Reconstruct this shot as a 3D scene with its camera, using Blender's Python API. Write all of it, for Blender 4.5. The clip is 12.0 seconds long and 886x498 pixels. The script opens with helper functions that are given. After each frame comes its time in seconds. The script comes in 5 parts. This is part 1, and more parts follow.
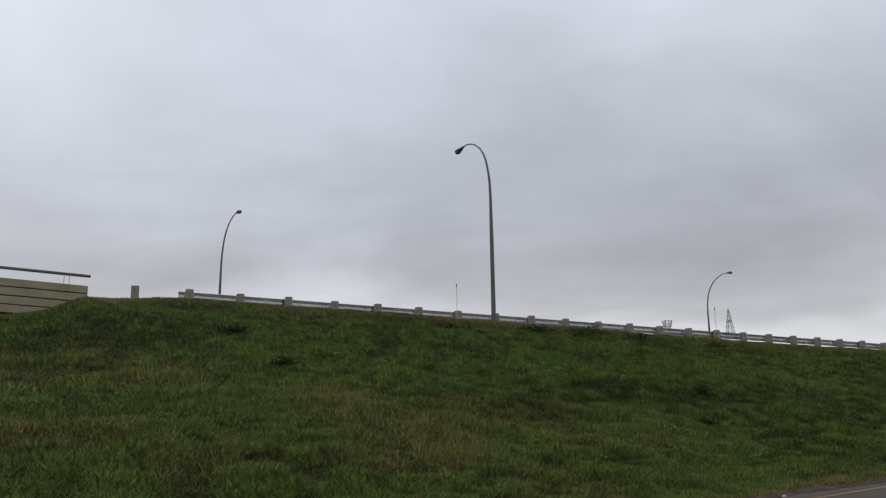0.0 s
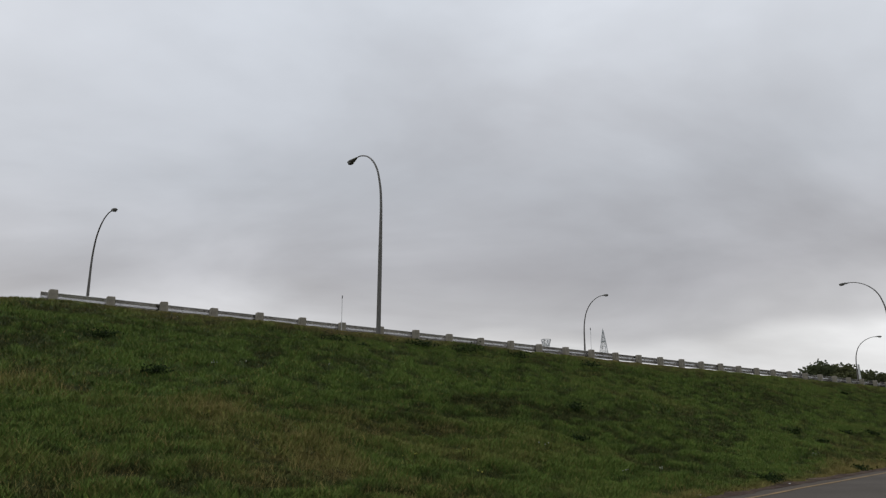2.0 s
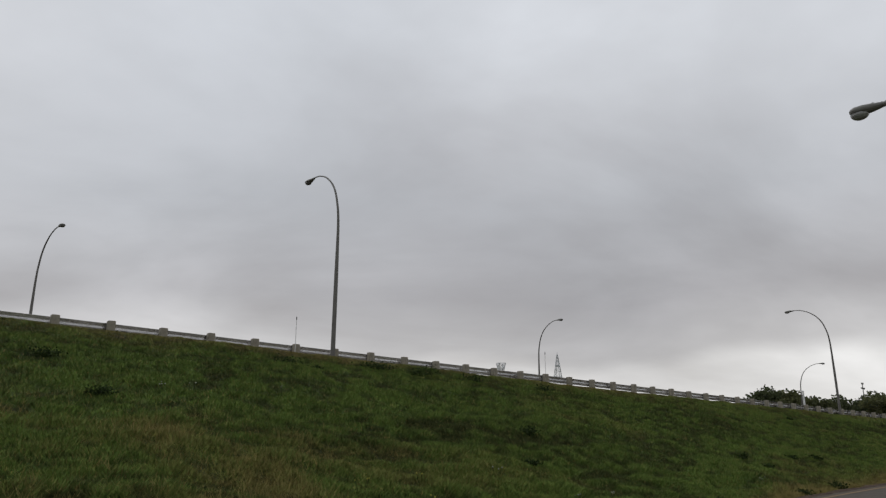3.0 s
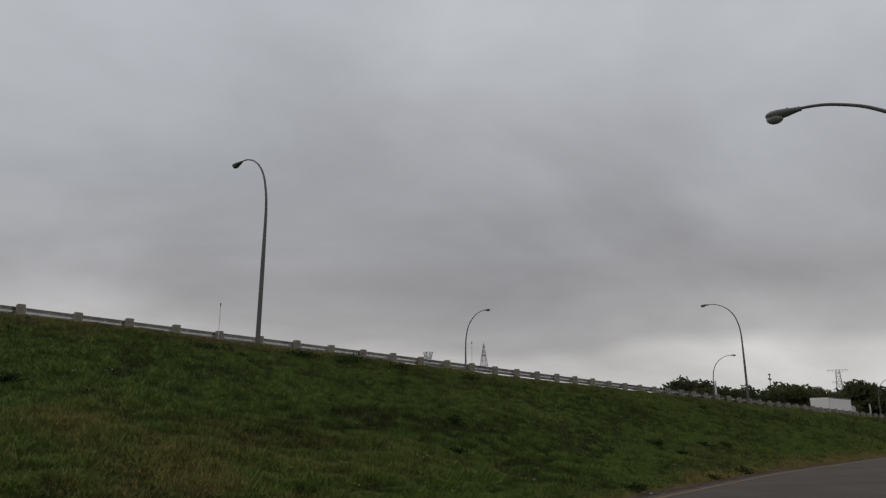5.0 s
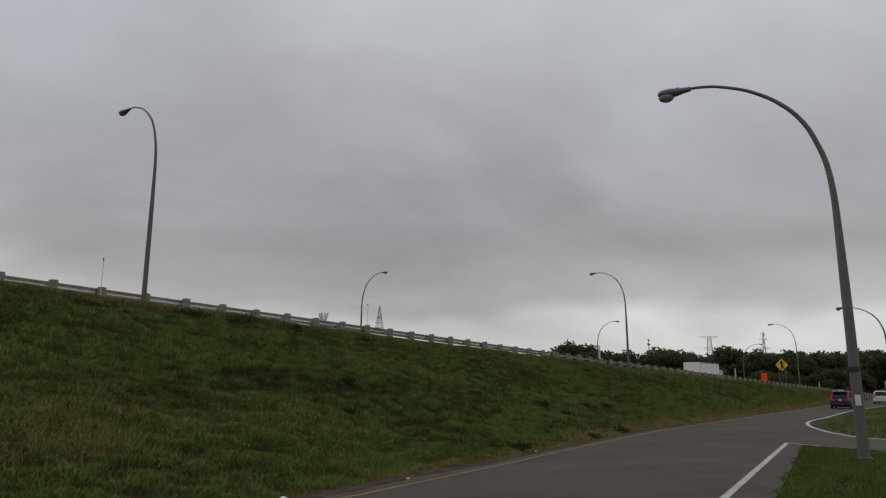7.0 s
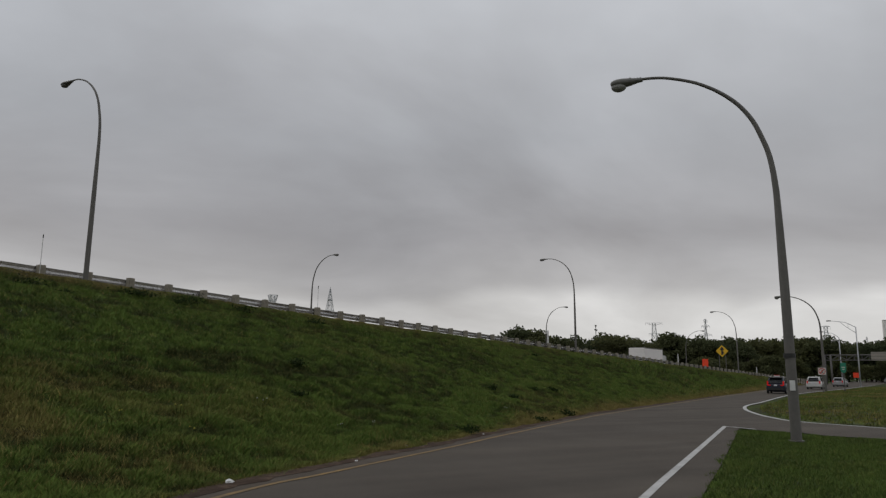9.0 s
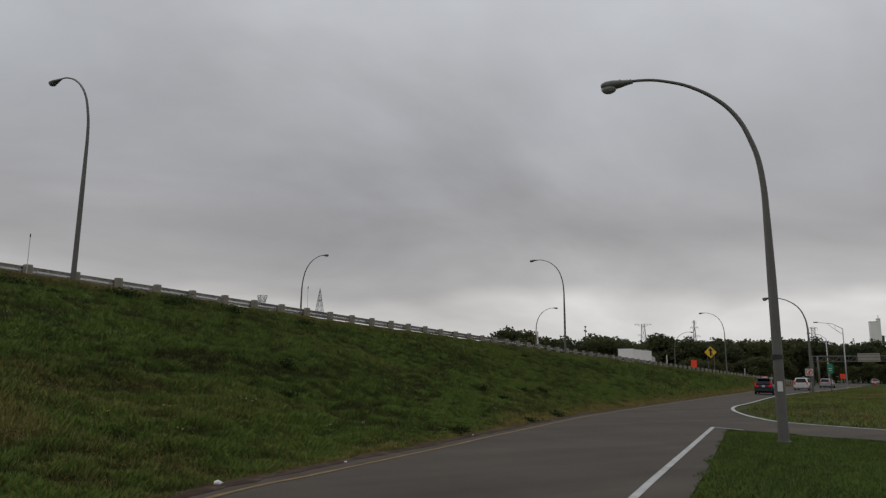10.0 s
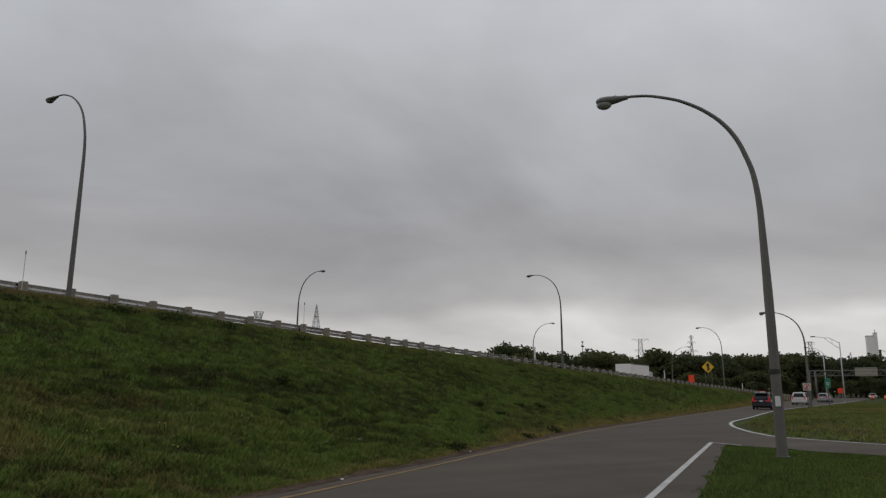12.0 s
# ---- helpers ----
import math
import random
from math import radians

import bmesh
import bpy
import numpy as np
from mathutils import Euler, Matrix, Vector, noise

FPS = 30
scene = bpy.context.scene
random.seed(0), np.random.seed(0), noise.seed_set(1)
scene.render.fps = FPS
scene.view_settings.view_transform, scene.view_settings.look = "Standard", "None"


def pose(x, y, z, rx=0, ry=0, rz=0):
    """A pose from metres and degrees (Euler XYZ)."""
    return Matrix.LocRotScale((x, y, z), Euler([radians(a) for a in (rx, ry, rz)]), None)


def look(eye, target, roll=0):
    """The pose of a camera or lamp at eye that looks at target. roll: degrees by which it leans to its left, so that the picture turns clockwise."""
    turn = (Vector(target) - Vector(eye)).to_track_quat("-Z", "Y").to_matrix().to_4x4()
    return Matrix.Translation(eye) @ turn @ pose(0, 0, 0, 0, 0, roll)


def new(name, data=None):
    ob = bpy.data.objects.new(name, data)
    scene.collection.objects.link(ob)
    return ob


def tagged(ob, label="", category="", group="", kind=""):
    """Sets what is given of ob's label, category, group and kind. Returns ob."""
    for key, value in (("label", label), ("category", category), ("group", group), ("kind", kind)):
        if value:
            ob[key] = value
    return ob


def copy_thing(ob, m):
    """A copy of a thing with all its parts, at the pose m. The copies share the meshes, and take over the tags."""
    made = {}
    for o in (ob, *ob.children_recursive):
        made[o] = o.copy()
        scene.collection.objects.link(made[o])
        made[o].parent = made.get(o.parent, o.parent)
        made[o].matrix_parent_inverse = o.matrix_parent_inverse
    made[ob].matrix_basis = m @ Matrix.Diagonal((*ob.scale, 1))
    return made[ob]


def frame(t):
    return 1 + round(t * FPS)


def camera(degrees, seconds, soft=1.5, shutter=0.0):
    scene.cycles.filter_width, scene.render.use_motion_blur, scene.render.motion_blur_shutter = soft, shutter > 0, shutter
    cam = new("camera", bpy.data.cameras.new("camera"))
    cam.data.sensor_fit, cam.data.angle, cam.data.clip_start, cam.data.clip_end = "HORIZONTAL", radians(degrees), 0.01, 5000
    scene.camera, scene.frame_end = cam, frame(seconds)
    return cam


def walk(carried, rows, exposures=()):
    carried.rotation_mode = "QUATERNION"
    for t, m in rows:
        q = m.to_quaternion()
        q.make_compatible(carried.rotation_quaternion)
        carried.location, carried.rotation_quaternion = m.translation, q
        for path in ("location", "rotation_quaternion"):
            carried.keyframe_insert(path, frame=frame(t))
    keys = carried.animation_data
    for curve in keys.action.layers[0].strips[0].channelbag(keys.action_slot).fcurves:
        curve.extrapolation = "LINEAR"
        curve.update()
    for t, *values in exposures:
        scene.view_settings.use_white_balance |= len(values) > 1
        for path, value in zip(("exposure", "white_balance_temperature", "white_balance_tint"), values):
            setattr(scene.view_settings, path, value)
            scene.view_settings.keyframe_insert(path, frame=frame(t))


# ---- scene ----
cam = camera(63.13, 12.0, soft=1.3)
PATH = [
    (0.0, pose(0.110, -0.060, 1.925, 102.13, 1.06, -0.57)),
    (0.5, pose(0.110, -0.060, 1.925, 102.20, 0.57, -2.64)),
    (1.0, pose(0.110, -0.060, 1.925, 102.32, -0.02, -5.48)),
    (1.5, pose(0.110, -0.060, 1.925, 102.27, 0.32, -8.13)),
    (2.0, pose(0.110, -0.060, 1.925, 103.07, 0.24, -9.82)),
    (2.5, pose(0.110, -0.060, 1.925, 103.88, 0.41, -11.72)),
    (3.0, pose(0.110, -0.060, 1.925, 104.86, 0.08, -13.38)),
    (3.2, pose(0.110, -0.060, 1.925, 105.05, 0.04, -13.95)),
    (4.8, pose(0.110, -0.060, 1.925, 104.28, 0.15, -18.31)),
    (5.0, pose(0.110, -0.060, 1.925, 103.98, 0.16, -19.11)),
    (5.5, pose(0.110, -0.060, 1.925, 103.46, 0.18, -21.05)),
    (6.0, pose(0.110, -0.060, 1.925, 102.47, 0.09, -23.03)),
    (6.5, pose(0.110, -0.060, 1.925, 101.60, 0.13, -25.04)),
    (7.0, pose(0.110, -0.060, 1.925, 101.02, -0.03, -27.38)),
    (7.2, pose(0.110, -0.060, 1.925, 100.79, -0.07, -28.32)),
    (8.8, pose(0.110, -0.060, 1.925, 99.83, -0.38, -31.09)),
    (9.0, pose(0.110, -0.060, 1.925, 99.75, -0.41, -31.31)),
    (9.5, pose(0.110, -0.060, 1.925, 99.81, -0.45, -31.68)),
    (10.0, pose(0.110, -0.060, 1.925, 99.82, -0.45, -32.11)),
    (10.5, pose(0.110, -0.060, 1.925, 99.82, -0.44, -32.17)),
    (11.0, pose(0.110, -0.060, 1.925, 100.13, -0.39, -32.06)),
    (11.5, pose(0.110, -0.060, 1.925, 100.63, -0.29, -32.07)),
    (12.0, pose(0.110, -0.060, 1.925, 101.05, -0.23, -32.34)),
]
EXPOSURES = [(0.0, 0.24, 6200, 10), (2.0, 0.22, 6420, 10), (3.2, 0.1, 6550, 10), (5.0, -0.27, 6550, 10), (6.0, -0.22, 6550, 10), (7.0, -0.18, 6550, 10), (12.0, -0.15, 6600, 10)]
walk(cam, PATH, EXPOSURES)

# ---------------------------------------------------------------- world and sun
world = bpy.data.worlds.new("overcast_sky")
scene.world = world
world.use_nodes = True


def node(tree, kind, **values):
    n = tree.nodes.new(kind)
    for key, value in values.items():
        n.inputs[key.replace("_", " ")].default_value = value
    return n


def ramp(tree, stops, source):
    n = tree.nodes.new("ShaderNodeValToRGB")
    while len(n.color_ramp.elements) < len(stops):
        n.color_ramp.elements.new(0.5)
    for e, (at, c) in zip(n.color_ramp.elements, stops):
        e.position, e.color = at, (*c, 1) if len(c) == 3 else c
    tree.links.new(source, n.inputs[0])
    return n


def build_world():
    tr = world.node_tree
    tr.nodes.clear()
    L = tr.links.new
    out = tr.nodes.new("ShaderNodeOutputWorld")
    sky = tr.nodes.new("ShaderNodeTexSky")
    sky.sky_type, sky.sun_disc = "NISHITA", False
    sky.sun_elevation, sky.sun_rotation = radians(38), radians(-35)
    sky_bg = node(tr, "ShaderNodeBackground", Strength=0.05)
    L(sky.outputs[0], sky_bg.inputs[0])
    co = tr.nodes.new("ShaderNodeTexCoord")
    # the cloud sheet: directions laid onto a flat layer overhead
    sep = tr.nodes.new("ShaderNodeSeparateXYZ")
    L(co.outputs["Generated"], sep.inputs[0])
    up = tr.nodes.new("ShaderNodeMath")
    up.operation = "ADD"
    up.inputs[1].default_value = 0.3
    L(sep.outputs[2], up.inputs[0])
    clip = tr.nodes.new("ShaderNodeMath")
    clip.operation = "MAXIMUM"
    clip.inputs[1].default_value = 0.15
    L(up.outputs[0], clip.inputs[0])
    sheet = tr.nodes.new("ShaderNodeVectorMath")
    sheet.operation = "DIVIDE"
    L(co.outputs["Generated"], sheet.inputs[0])
    L(clip.outputs[0], sheet.inputs[1])
    flat = tr.nodes.new("ShaderNodeVectorMath")
    flat.operation = "MULTIPLY"
    flat.inputs[1].default_value = (1, 1, 0)
    L(sheet.outputs[0], flat.inputs[0])
    turn = tr.nodes.new("ShaderNodeMapping")
    turn.inputs["Rotation"].default_value = (0, 0, radians(48))
    turn.inputs["Scale"].default_value = (0.95, 1.25, 1)
    L(flat.outputs[0], turn.inputs[0])
    big = node(tr, "ShaderNodeTexNoise", Scale=1.1, Detail=5, Roughness=0.5, Distortion=0.6)
    L(turn.outputs[0], big.inputs["Vector"])
    fine = node(tr, "ShaderNodeTexNoise", Scale=3.2, Detail=6, Roughness=0.55)
    L(turn.outputs[0], fine.inputs["Vector"])
    mix = node(tr, "ShaderNodeMix", Factor=0.2)
    L(big.outputs[0], mix.inputs[2])
    L(fine.outputs[0], mix.inputs[3])
    cloud = ramp(tr, [(0.34, (0.425, 0.43, 0.448)), (0.5, (0.505, 0.518, 0.542)), (0.66, (0.60, 0.617, 0.648))], mix.outputs[0])
    # height over the horizon: bright strip, darker belly above it, lighter overhead
    wob = node(tr, "ShaderNodeTexNoise", Scale=2.6, Detail=4)
    L(co.outputs["Generated"], wob.inputs["Vector"])
    lift = tr.nodes.new("ShaderNodeMath")
    lift.operation = "MULTIPLY_ADD"
    lift.inputs[1].default_value = 0.10
    L(wob.outputs[0], lift.inputs[0])
    L(sep.outputs[2], lift.inputs[2])
    height = ramp(tr, [(0.0, (1.27, 1.23, 1.165)), (0.145, (1.23, 1.19, 1.125)), (0.166, (0.92, 0.885, 0.85)), (0.235, (0.705, 0.68, 0.67)), (0.36, (0.785, 0.788, 0.795)), (0.5, (0.952, 0.96, 0.972)), (0.72, (1.12, 1.14, 1.16))], lift.outputs[0])
    both = tr.nodes.new("ShaderNodeMix")
    both.data_type, both.blend_type = "RGBA", "MULTIPLY"
    both.inputs[0].default_value = 1.0
    L(cloud.outputs[0], both.inputs[6])
    L(height.outputs[0], both.inputs[7])
    # a darker cloud bank low down beyond the highway
    aim = tr.nodes.new("ShaderNodeVectorMath")
    aim.operation = "DOT_PRODUCT"
    aim.inputs[1].default_value = (0.87, 0.5, 0.0)
    L(co.outputs["Generated"], aim.inputs[0])
    bank = ramp(tr, [(0.4, (1, 1, 1)), (0.68, (0.84, 0.835, 0.84)), (0.84, (0.74, 0.735, 0.74)), (0.92, (0.86, 0.855, 0.855)), (0.985, (1, 1, 1))], aim.outputs["Value"])
    low = ramp(tr, [(0.1, (1, 1, 1)), (0.42, (0, 0, 0))], sep.outputs[2])
    shade = tr.nodes.new("ShaderNodeMix")
    shade.data_type, shade.blend_type = "RGBA", "MULTIPLY"
    L(low.outputs[0], shade.inputs[0])
    L(both.outputs[2], shade.inputs[6])
    L(bank.outputs[0], shade.inputs[7])
    north = tr.nodes.new("ShaderNodeVectorMath")
    north.operation = "DOT_PRODUCT"
    north.inputs[1].default_value = (-0.1, 0.86, 0.5)
    L(co.outputs["Generated"], north.inputs[0])
    heavy = ramp(tr, [(0.925, (1, 1, 1)), (1.0, (0.87, 0.875, 0.88))], north.outputs["Value"])
    veil = tr.nodes.new("ShaderNodeMix")
    veil.data_type, veil.blend_type = "RGBA", "MULTIPLY"
    veil.inputs[0].default_value = 1.0
    L(shade.outputs[2], veil.inputs[6])
    L(heavy.outputs[0], veil.inputs[7])
    cloud_bg = node(tr, "ShaderNodeBackground", Strength=1.22)
    L(veil.outputs[2], cloud_bg.inputs[0])
    add = tr.nodes.new("ShaderNodeMixShader")
    add.inputs[0].default_value = 0.92
    L(sky_bg.outputs[0], add.inputs[1])
    L(cloud_bg.outputs[0], add.inputs[2])
    L(add.outputs[0], out.inputs[0])


build_world()
sun = new("sun", bpy.data.lights.new("sun", "SUN"))
sun.data.energy, sun.data.angle, sun.data.color = 0.5, radians(30), (1.0, 0.97, 0.92)
sun.matrix_world = look((0, 0, 60), (22, -31, 10))

# ---------------------------------------------------------------- plan
# u runs along the guard rail, v square to it, up the bank; the camera stands at (0, 0)
UX, UY = 0.9046, 0.4263
RAIL_YAW = math.degrees(math.atan2(UY, UX))


def place(u, v, z=0.0):
    return Vector((UX * u - UY * v, UY * u + UX * v, z))


def at(u, v, z=0.0, turn=0.0):
    p = place(u, v, z)
    return pose(p.x, p.y, p.z, 0, 0, RAIL_YAW + turn)


TOE_U = [-300, -60, -20, 0, 9, 11, 13.7, 16.7, 18.9, 21, 23.8, 27.2, 31.6, 36, 49.8, 70, 86, 115, 137, 180, 400]
TOE_V = [-42, -3.5, 3.8, 7.6, 10.05, 10.42, 10.84, 11.18, 11.55, 11.87, 12.25, 12.77, 13.42, 13.85, 14.75, 16.0, 16.8, 18.7, 20.2, 21.0, 21]
RIGHT_U = [-300, -20, 0, 17, 28.4, 44.5, 50, 58, 77, 95, 124, 180, 400]
RIGHT_V = [-52, -2.1, 1.1, 3.8, 5.75, 8.65, 9.6, 10.0, 11.1, 11.2, 10.0, 9.0, 9.0]


def toe(u):
    return np.interp(u, TOE_U, TOE_V)


def rail_v(u):
    u = np.minimum(np.asarray(u, float), 170)
    return 28.2 - 0.00027 * np.maximum(u, 0) ** 2


def crest_z(u):
    u = np.asarray(u, float)
    shape = np.interp(u, [-3.0, -1.4, -0.35, 0.6, 4, 11, 17, 24], [-0.92, -0.62, -0.1, -0.02, 0.14, 0.2, 0.14, 0.035])
    return np.clip(5.79 - 0.0312 * u + shape, 0.0, 8.0)


def rail_z(u):
    return np.clip(5.79 - 0.0312 * np.asarray(u, float), 0.0, 8.0)


def lattice(x, y, seed=0):
    """Smooth value noise, 0 to 1, for arrays."""
    xi, yi = np.floor(x), np.floor(y)
    xf, yf = x - xi, y - yi
    xf, yf = xf * xf * (3 - 2 * xf), yf * yf * (3 - 2 * yf)

    def h(a, b):
        s = np.sin(a * 127.1 + b * 311.7 + seed * 74.7) * 43758.5453
        return s - np.floor(s)
    return (h(xi, yi) * (1 - xf) + h(xi + 1, yi) * xf) * (1 - yf) + (h(xi, yi + 1) * (1 - xf) + h(xi + 1, yi + 1) * xf) * yf


def terrain(u, v):
    u, v = np.asarray(u, float), np.asarray(v, float)
    t, c = toe(u), rail_v(u) - 0.7
    w = np.maximum(c - t, 1.0)
    s = np.clip((v - t) / w, 0, 1)
    soft = 0.05
    rise = np.where(s < soft, s * s / (2 * soft), np.where(s > 1 - soft, 1 - soft - (1 - s) ** 2 / (2 * soft), s - soft / 2)) / (1 - soft)
    z = crest_z(u) * rise
    back = np.clip((v - c - 29) / 18, 0, 1)
    z = z * (1 - back)
    rough = (lattice(u * 0.3, v * 0.6, 1) - 0.5) * 0.3 + (lattice(u * 1.7 + 0.2 * v, v * 2.9, 22) - 0.5) * 0.16
    z = z + rough * np.clip(s * 8, 0, 1) * np.clip((1 - s) * 10, 0, 1)
    return z


def straw_drift(u, v):
    """Where tall dead stalks stand in the grass: a belt across the lower bank, in tufts."""
    belt = np.exp(-((v - 15.4 + 0.24 * u) / 2.6) ** 2) * np.interp(u, [-9, -4, 9, 14], [0.7, 1, 1, 0])
    return belt * np.clip((lattice(u * 0.6, v * 0.75, 41) - 0.45) * 3.4, 0, 1)


def dryness(u, v):
    """How brown and thin the grass is, 0 to 1."""
    t = toe(u)
    low = np.clip(1 - (v - t) / 11.0, 0, 1) * np.interp(u, [-10, 0, 7, 11, 16, 30], [1, 1, 0.8, 0.3, 0.12, 0.08])
    n = 0.45 * lattice(u * 0.16 + 3, v * 0.35, 5) + 0.35 * lattice(u * 0.75, v * 1.4, 6) + 0.2 * lattice(u * 2.2, v * 3.8, 7)
    patch = np.clip((n - 0.49 + 0.16 * low) * 2.6, 0, 0.8) * (0.3 + 0.6 * low)
    patch = np.maximum(patch, 0.12 * low)
    patch = np.maximum(patch, straw_drift(u, v) * (0.35 + 0.6 * lattice(u * 0.9, v * 1.5, 12)))
    mound = 1.6 * np.exp(-((u - 0.7) / 1.1) ** 2 - ((v - 26.6) / 1.2) ** 2) + 0.9 * np.exp(-((u + 3.4) / 1.6) ** 2 - ((v - 26.8) / 0.8) ** 2)
    edge = np.exp(-((v - t - 0.15) / np.interp(u, [8, 18, 26, 40], [0.22, 0.34, 0.7, 1.0])) ** 2) * (0.7 + 0.7 * lattice(u * 1.3, v * 0 + 2, 8)) * np.interp(u, [8, 18, 26], [0.45, 0.6, 0.95])
    top = np.exp(-((v - rail_v(u) + 0.9) / 1.5) ** 2) * (0.3 + 0.6 * lattice(u * 0.4, v * 0, 9)) * np.interp(u, [2, 12, 16, 24, 40], [0.7, 0.8, 1.2, 1.1, 0.6])
    flat = np.clip((n - 0.6) * 2.0, 0, 0.5) + np.where(u > 29, 0.22 + np.clip((n - 0.42) * 1.8, 0, 0.5), 0.0)
    return np.where(v > t - 0.9, np.clip(np.maximum(np.maximum(patch, edge), np.maximum(top, mound)), 0, 1), flat)


def sward_tone(u, v):
    """Tone of the sward in drifts and tussocks, 0 (dark) to 1 (bright)."""
    # the middle noise is the terrain's own, so low spots are darker
    n = 0.26 * lattice(u * 0.22, v * 0.5, 21) + 0.42 * lattice(u * 1.7 + 0.2 * v, v * 2.9, 22) + 0.32 * lattice(u * 3.4 - 0.4 * v, v * 5.4, 23)
    s = np.clip((v - toe(u)) / (rail_v(u) - toe(u)), 0, 1)
    # darker towards the crest, brighter lower down
    return np.clip((n - 0.5) * 3.4 + 0.52 + 0.36 * (0.5 - s), 0, 1)


# ---------------------------------------------------------------- materials
def material(name, stops, scale=4.0, rough=0.8, metal=0.0, bump=0.15, fine=40.0, detail=6, spec=0.5):
    m = bpy.data.materials.new(name)
    m.use_nodes = True
    tr = m.node_tree
    L = tr.links.new
    b = tr.nodes["Principled BSDF"]
    co = tr.nodes.new("ShaderNodeTexCoord")
    big = node(tr, "ShaderNodeTexNoise", Scale=scale, Detail=detail, Roughness=0.6)
    small = node(tr, "ShaderNodeTexNoise", Scale=fine, Detail=4, Roughness=0.7)
    L(co.outputs["Object"], big.inputs["Vector"])
    L(co.outputs["Object"], small.inputs["Vector"])
    mix = node(tr, "ShaderNodeMix", Factor=0.4)
    L(big.outputs[0], mix.inputs[2])
    L(small.outputs[0], mix.inputs[3])
    r = ramp(tr, [(0.32 + 0.36 * i / max(1, len(stops) - 1), c) for i, c in enumerate(stops)], mix.outputs[0])
    L(r.outputs[0], b.inputs["Base Color"])
    b.inputs["Roughness"].default_value, b.inputs["Metallic"].default_value = rough, metal
    b.inputs["Specular IOR Level"].default_value = spec
    if bump:
        n = node(tr, "ShaderNodeBump", Strength=bump, Distance=0.02)
        L(small.outputs[0], n.inputs["Height"])
        L(n.outputs[0], b.inputs["Normal"])
    return m


def grass_material(name, blades):
    m = bpy.data.materials.new(name)
    m.use_nodes = True
    tr = m.node_tree
    L = tr.links.new
    b = tr.nodes["Principled BSDF"]
    geo = tr.nodes.new("ShaderNodeNewGeometry")
    dry = tr.nodes.new("ShaderNodeAttribute")
    dry.attribute_name = "dry"
    broad = node(tr, "ShaderNodeTexNoise", Scale=0.35, Detail=5, Roughness=0.6)
    fine = node(tr, "ShaderNodeTexNoise", Scale=2.4, Detail=5, Roughness=0.7)
    L(geo.outputs["Position"], broad.inputs["Vector"])
    L(geo.outputs["Position"], fine.inputs["Vector"])
    mix = node(tr, "ShaderNodeMix", Factor=0.5)
    L(broad.outputs[0], mix.inputs[2])
    L(fine.outputs[0], mix.inputs[3])
    brightness = tr.nodes.new("ShaderNodeAttribute")
    brightness.attribute_name = "brightness"
    tone = node(tr, "ShaderNodeMix", Factor=0.65)
    L(mix.outputs[0], tone.inputs[2])
    L(brightness.outputs["Fac"], tone.inputs[3])
    green = ramp(tr, [(0.06, (0.034, 0.04, 0.015)), (0.3, (0.047, 0.068, 0.019)), (0.55, (0.069, 0.111, 0.025)), (0.92, (0.115, 0.182, 0.036))], tone.outputs[0])
    straw = [(0.3, (0.13, 0.105, 0.036)), (0.55, (0.24, 0.19, 0.068)), (0.75, (0.38, 0.3, 0.115))]
    soil = [(0.3, (0.045, 0.029, 0.019)), (0.55, (0.075, 0.05, 0.032)), (0.75, (0.12, 0.082, 0.054))]
    brown = ramp(tr, straw if blades else soil, fine.outputs[0])
    c = tr.nodes.new("ShaderNodeMix")
    c.data_type = "RGBA"
    L(dry.outputs["Fac"], c.inputs[0])
    L(green.outputs[0], c.inputs[6])
    L(brown.outputs[0], c.inputs[7])
    last = c
    if blades:
        v = ramp(tr, [(0.0, (0.84, 0.84, 0.82)), (0.6, (1.0, 1.0, 1.0)), (0.95, (1.12, 1.1, 1.0)), (1.0, (1.4, 1.3, 1.05))], geo.outputs["Random Per Island"])
        last = tr.nodes.new("ShaderNodeMix")
        last.data_type, last.blend_type = "RGBA", "MULTIPLY"
        last.inputs[0].default_value = 1.0
        L(c.outputs[2], last.inputs[6])
        L(v.outputs[0], last.inputs[7])
    L(last.outputs[2], b.inputs["Base Color"])
    b.inputs["Roughness"].default_value = 0.75
    b.inputs["Specular IOR Level"].default_value = 0.04
    if blades:
        # soft blades scatter light as the whole sward does
        up = tr.nodes.new("ShaderNodeMix")
        up.data_type = "VECTOR"
        up.inputs[0].default_value = 0.62
        up.inputs[5].default_value = (0.07, -0.15, 0.985)
        L(geo.outputs["Normal"], up.inputs[4])
        L(up.outputs[1], b.inputs["Normal"])
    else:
        # turf colour evenly darkened, to sit with the blades over it
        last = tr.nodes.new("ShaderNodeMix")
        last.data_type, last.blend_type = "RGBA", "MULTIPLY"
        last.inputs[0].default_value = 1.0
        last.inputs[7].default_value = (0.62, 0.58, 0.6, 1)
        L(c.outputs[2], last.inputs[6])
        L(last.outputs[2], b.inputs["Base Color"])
        n = node(tr, "ShaderNodeBump", Strength=0.5, Distance=0.12)
        L(fine.outputs[0], n.inputs["Height"])
        L(n.outputs[0], b.inputs["Normal"])
    return m


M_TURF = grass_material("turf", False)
M_BLADES = grass_material("grass_blades", True)
M_ASPHALT = material("asphalt", [(0.053, 0.043, 0.034), (0.069, 0.058, 0.047), (0.086, 0.073, 0.06)], 0.35, 0.9, bump=0.25, fine=60, spec=0.25)


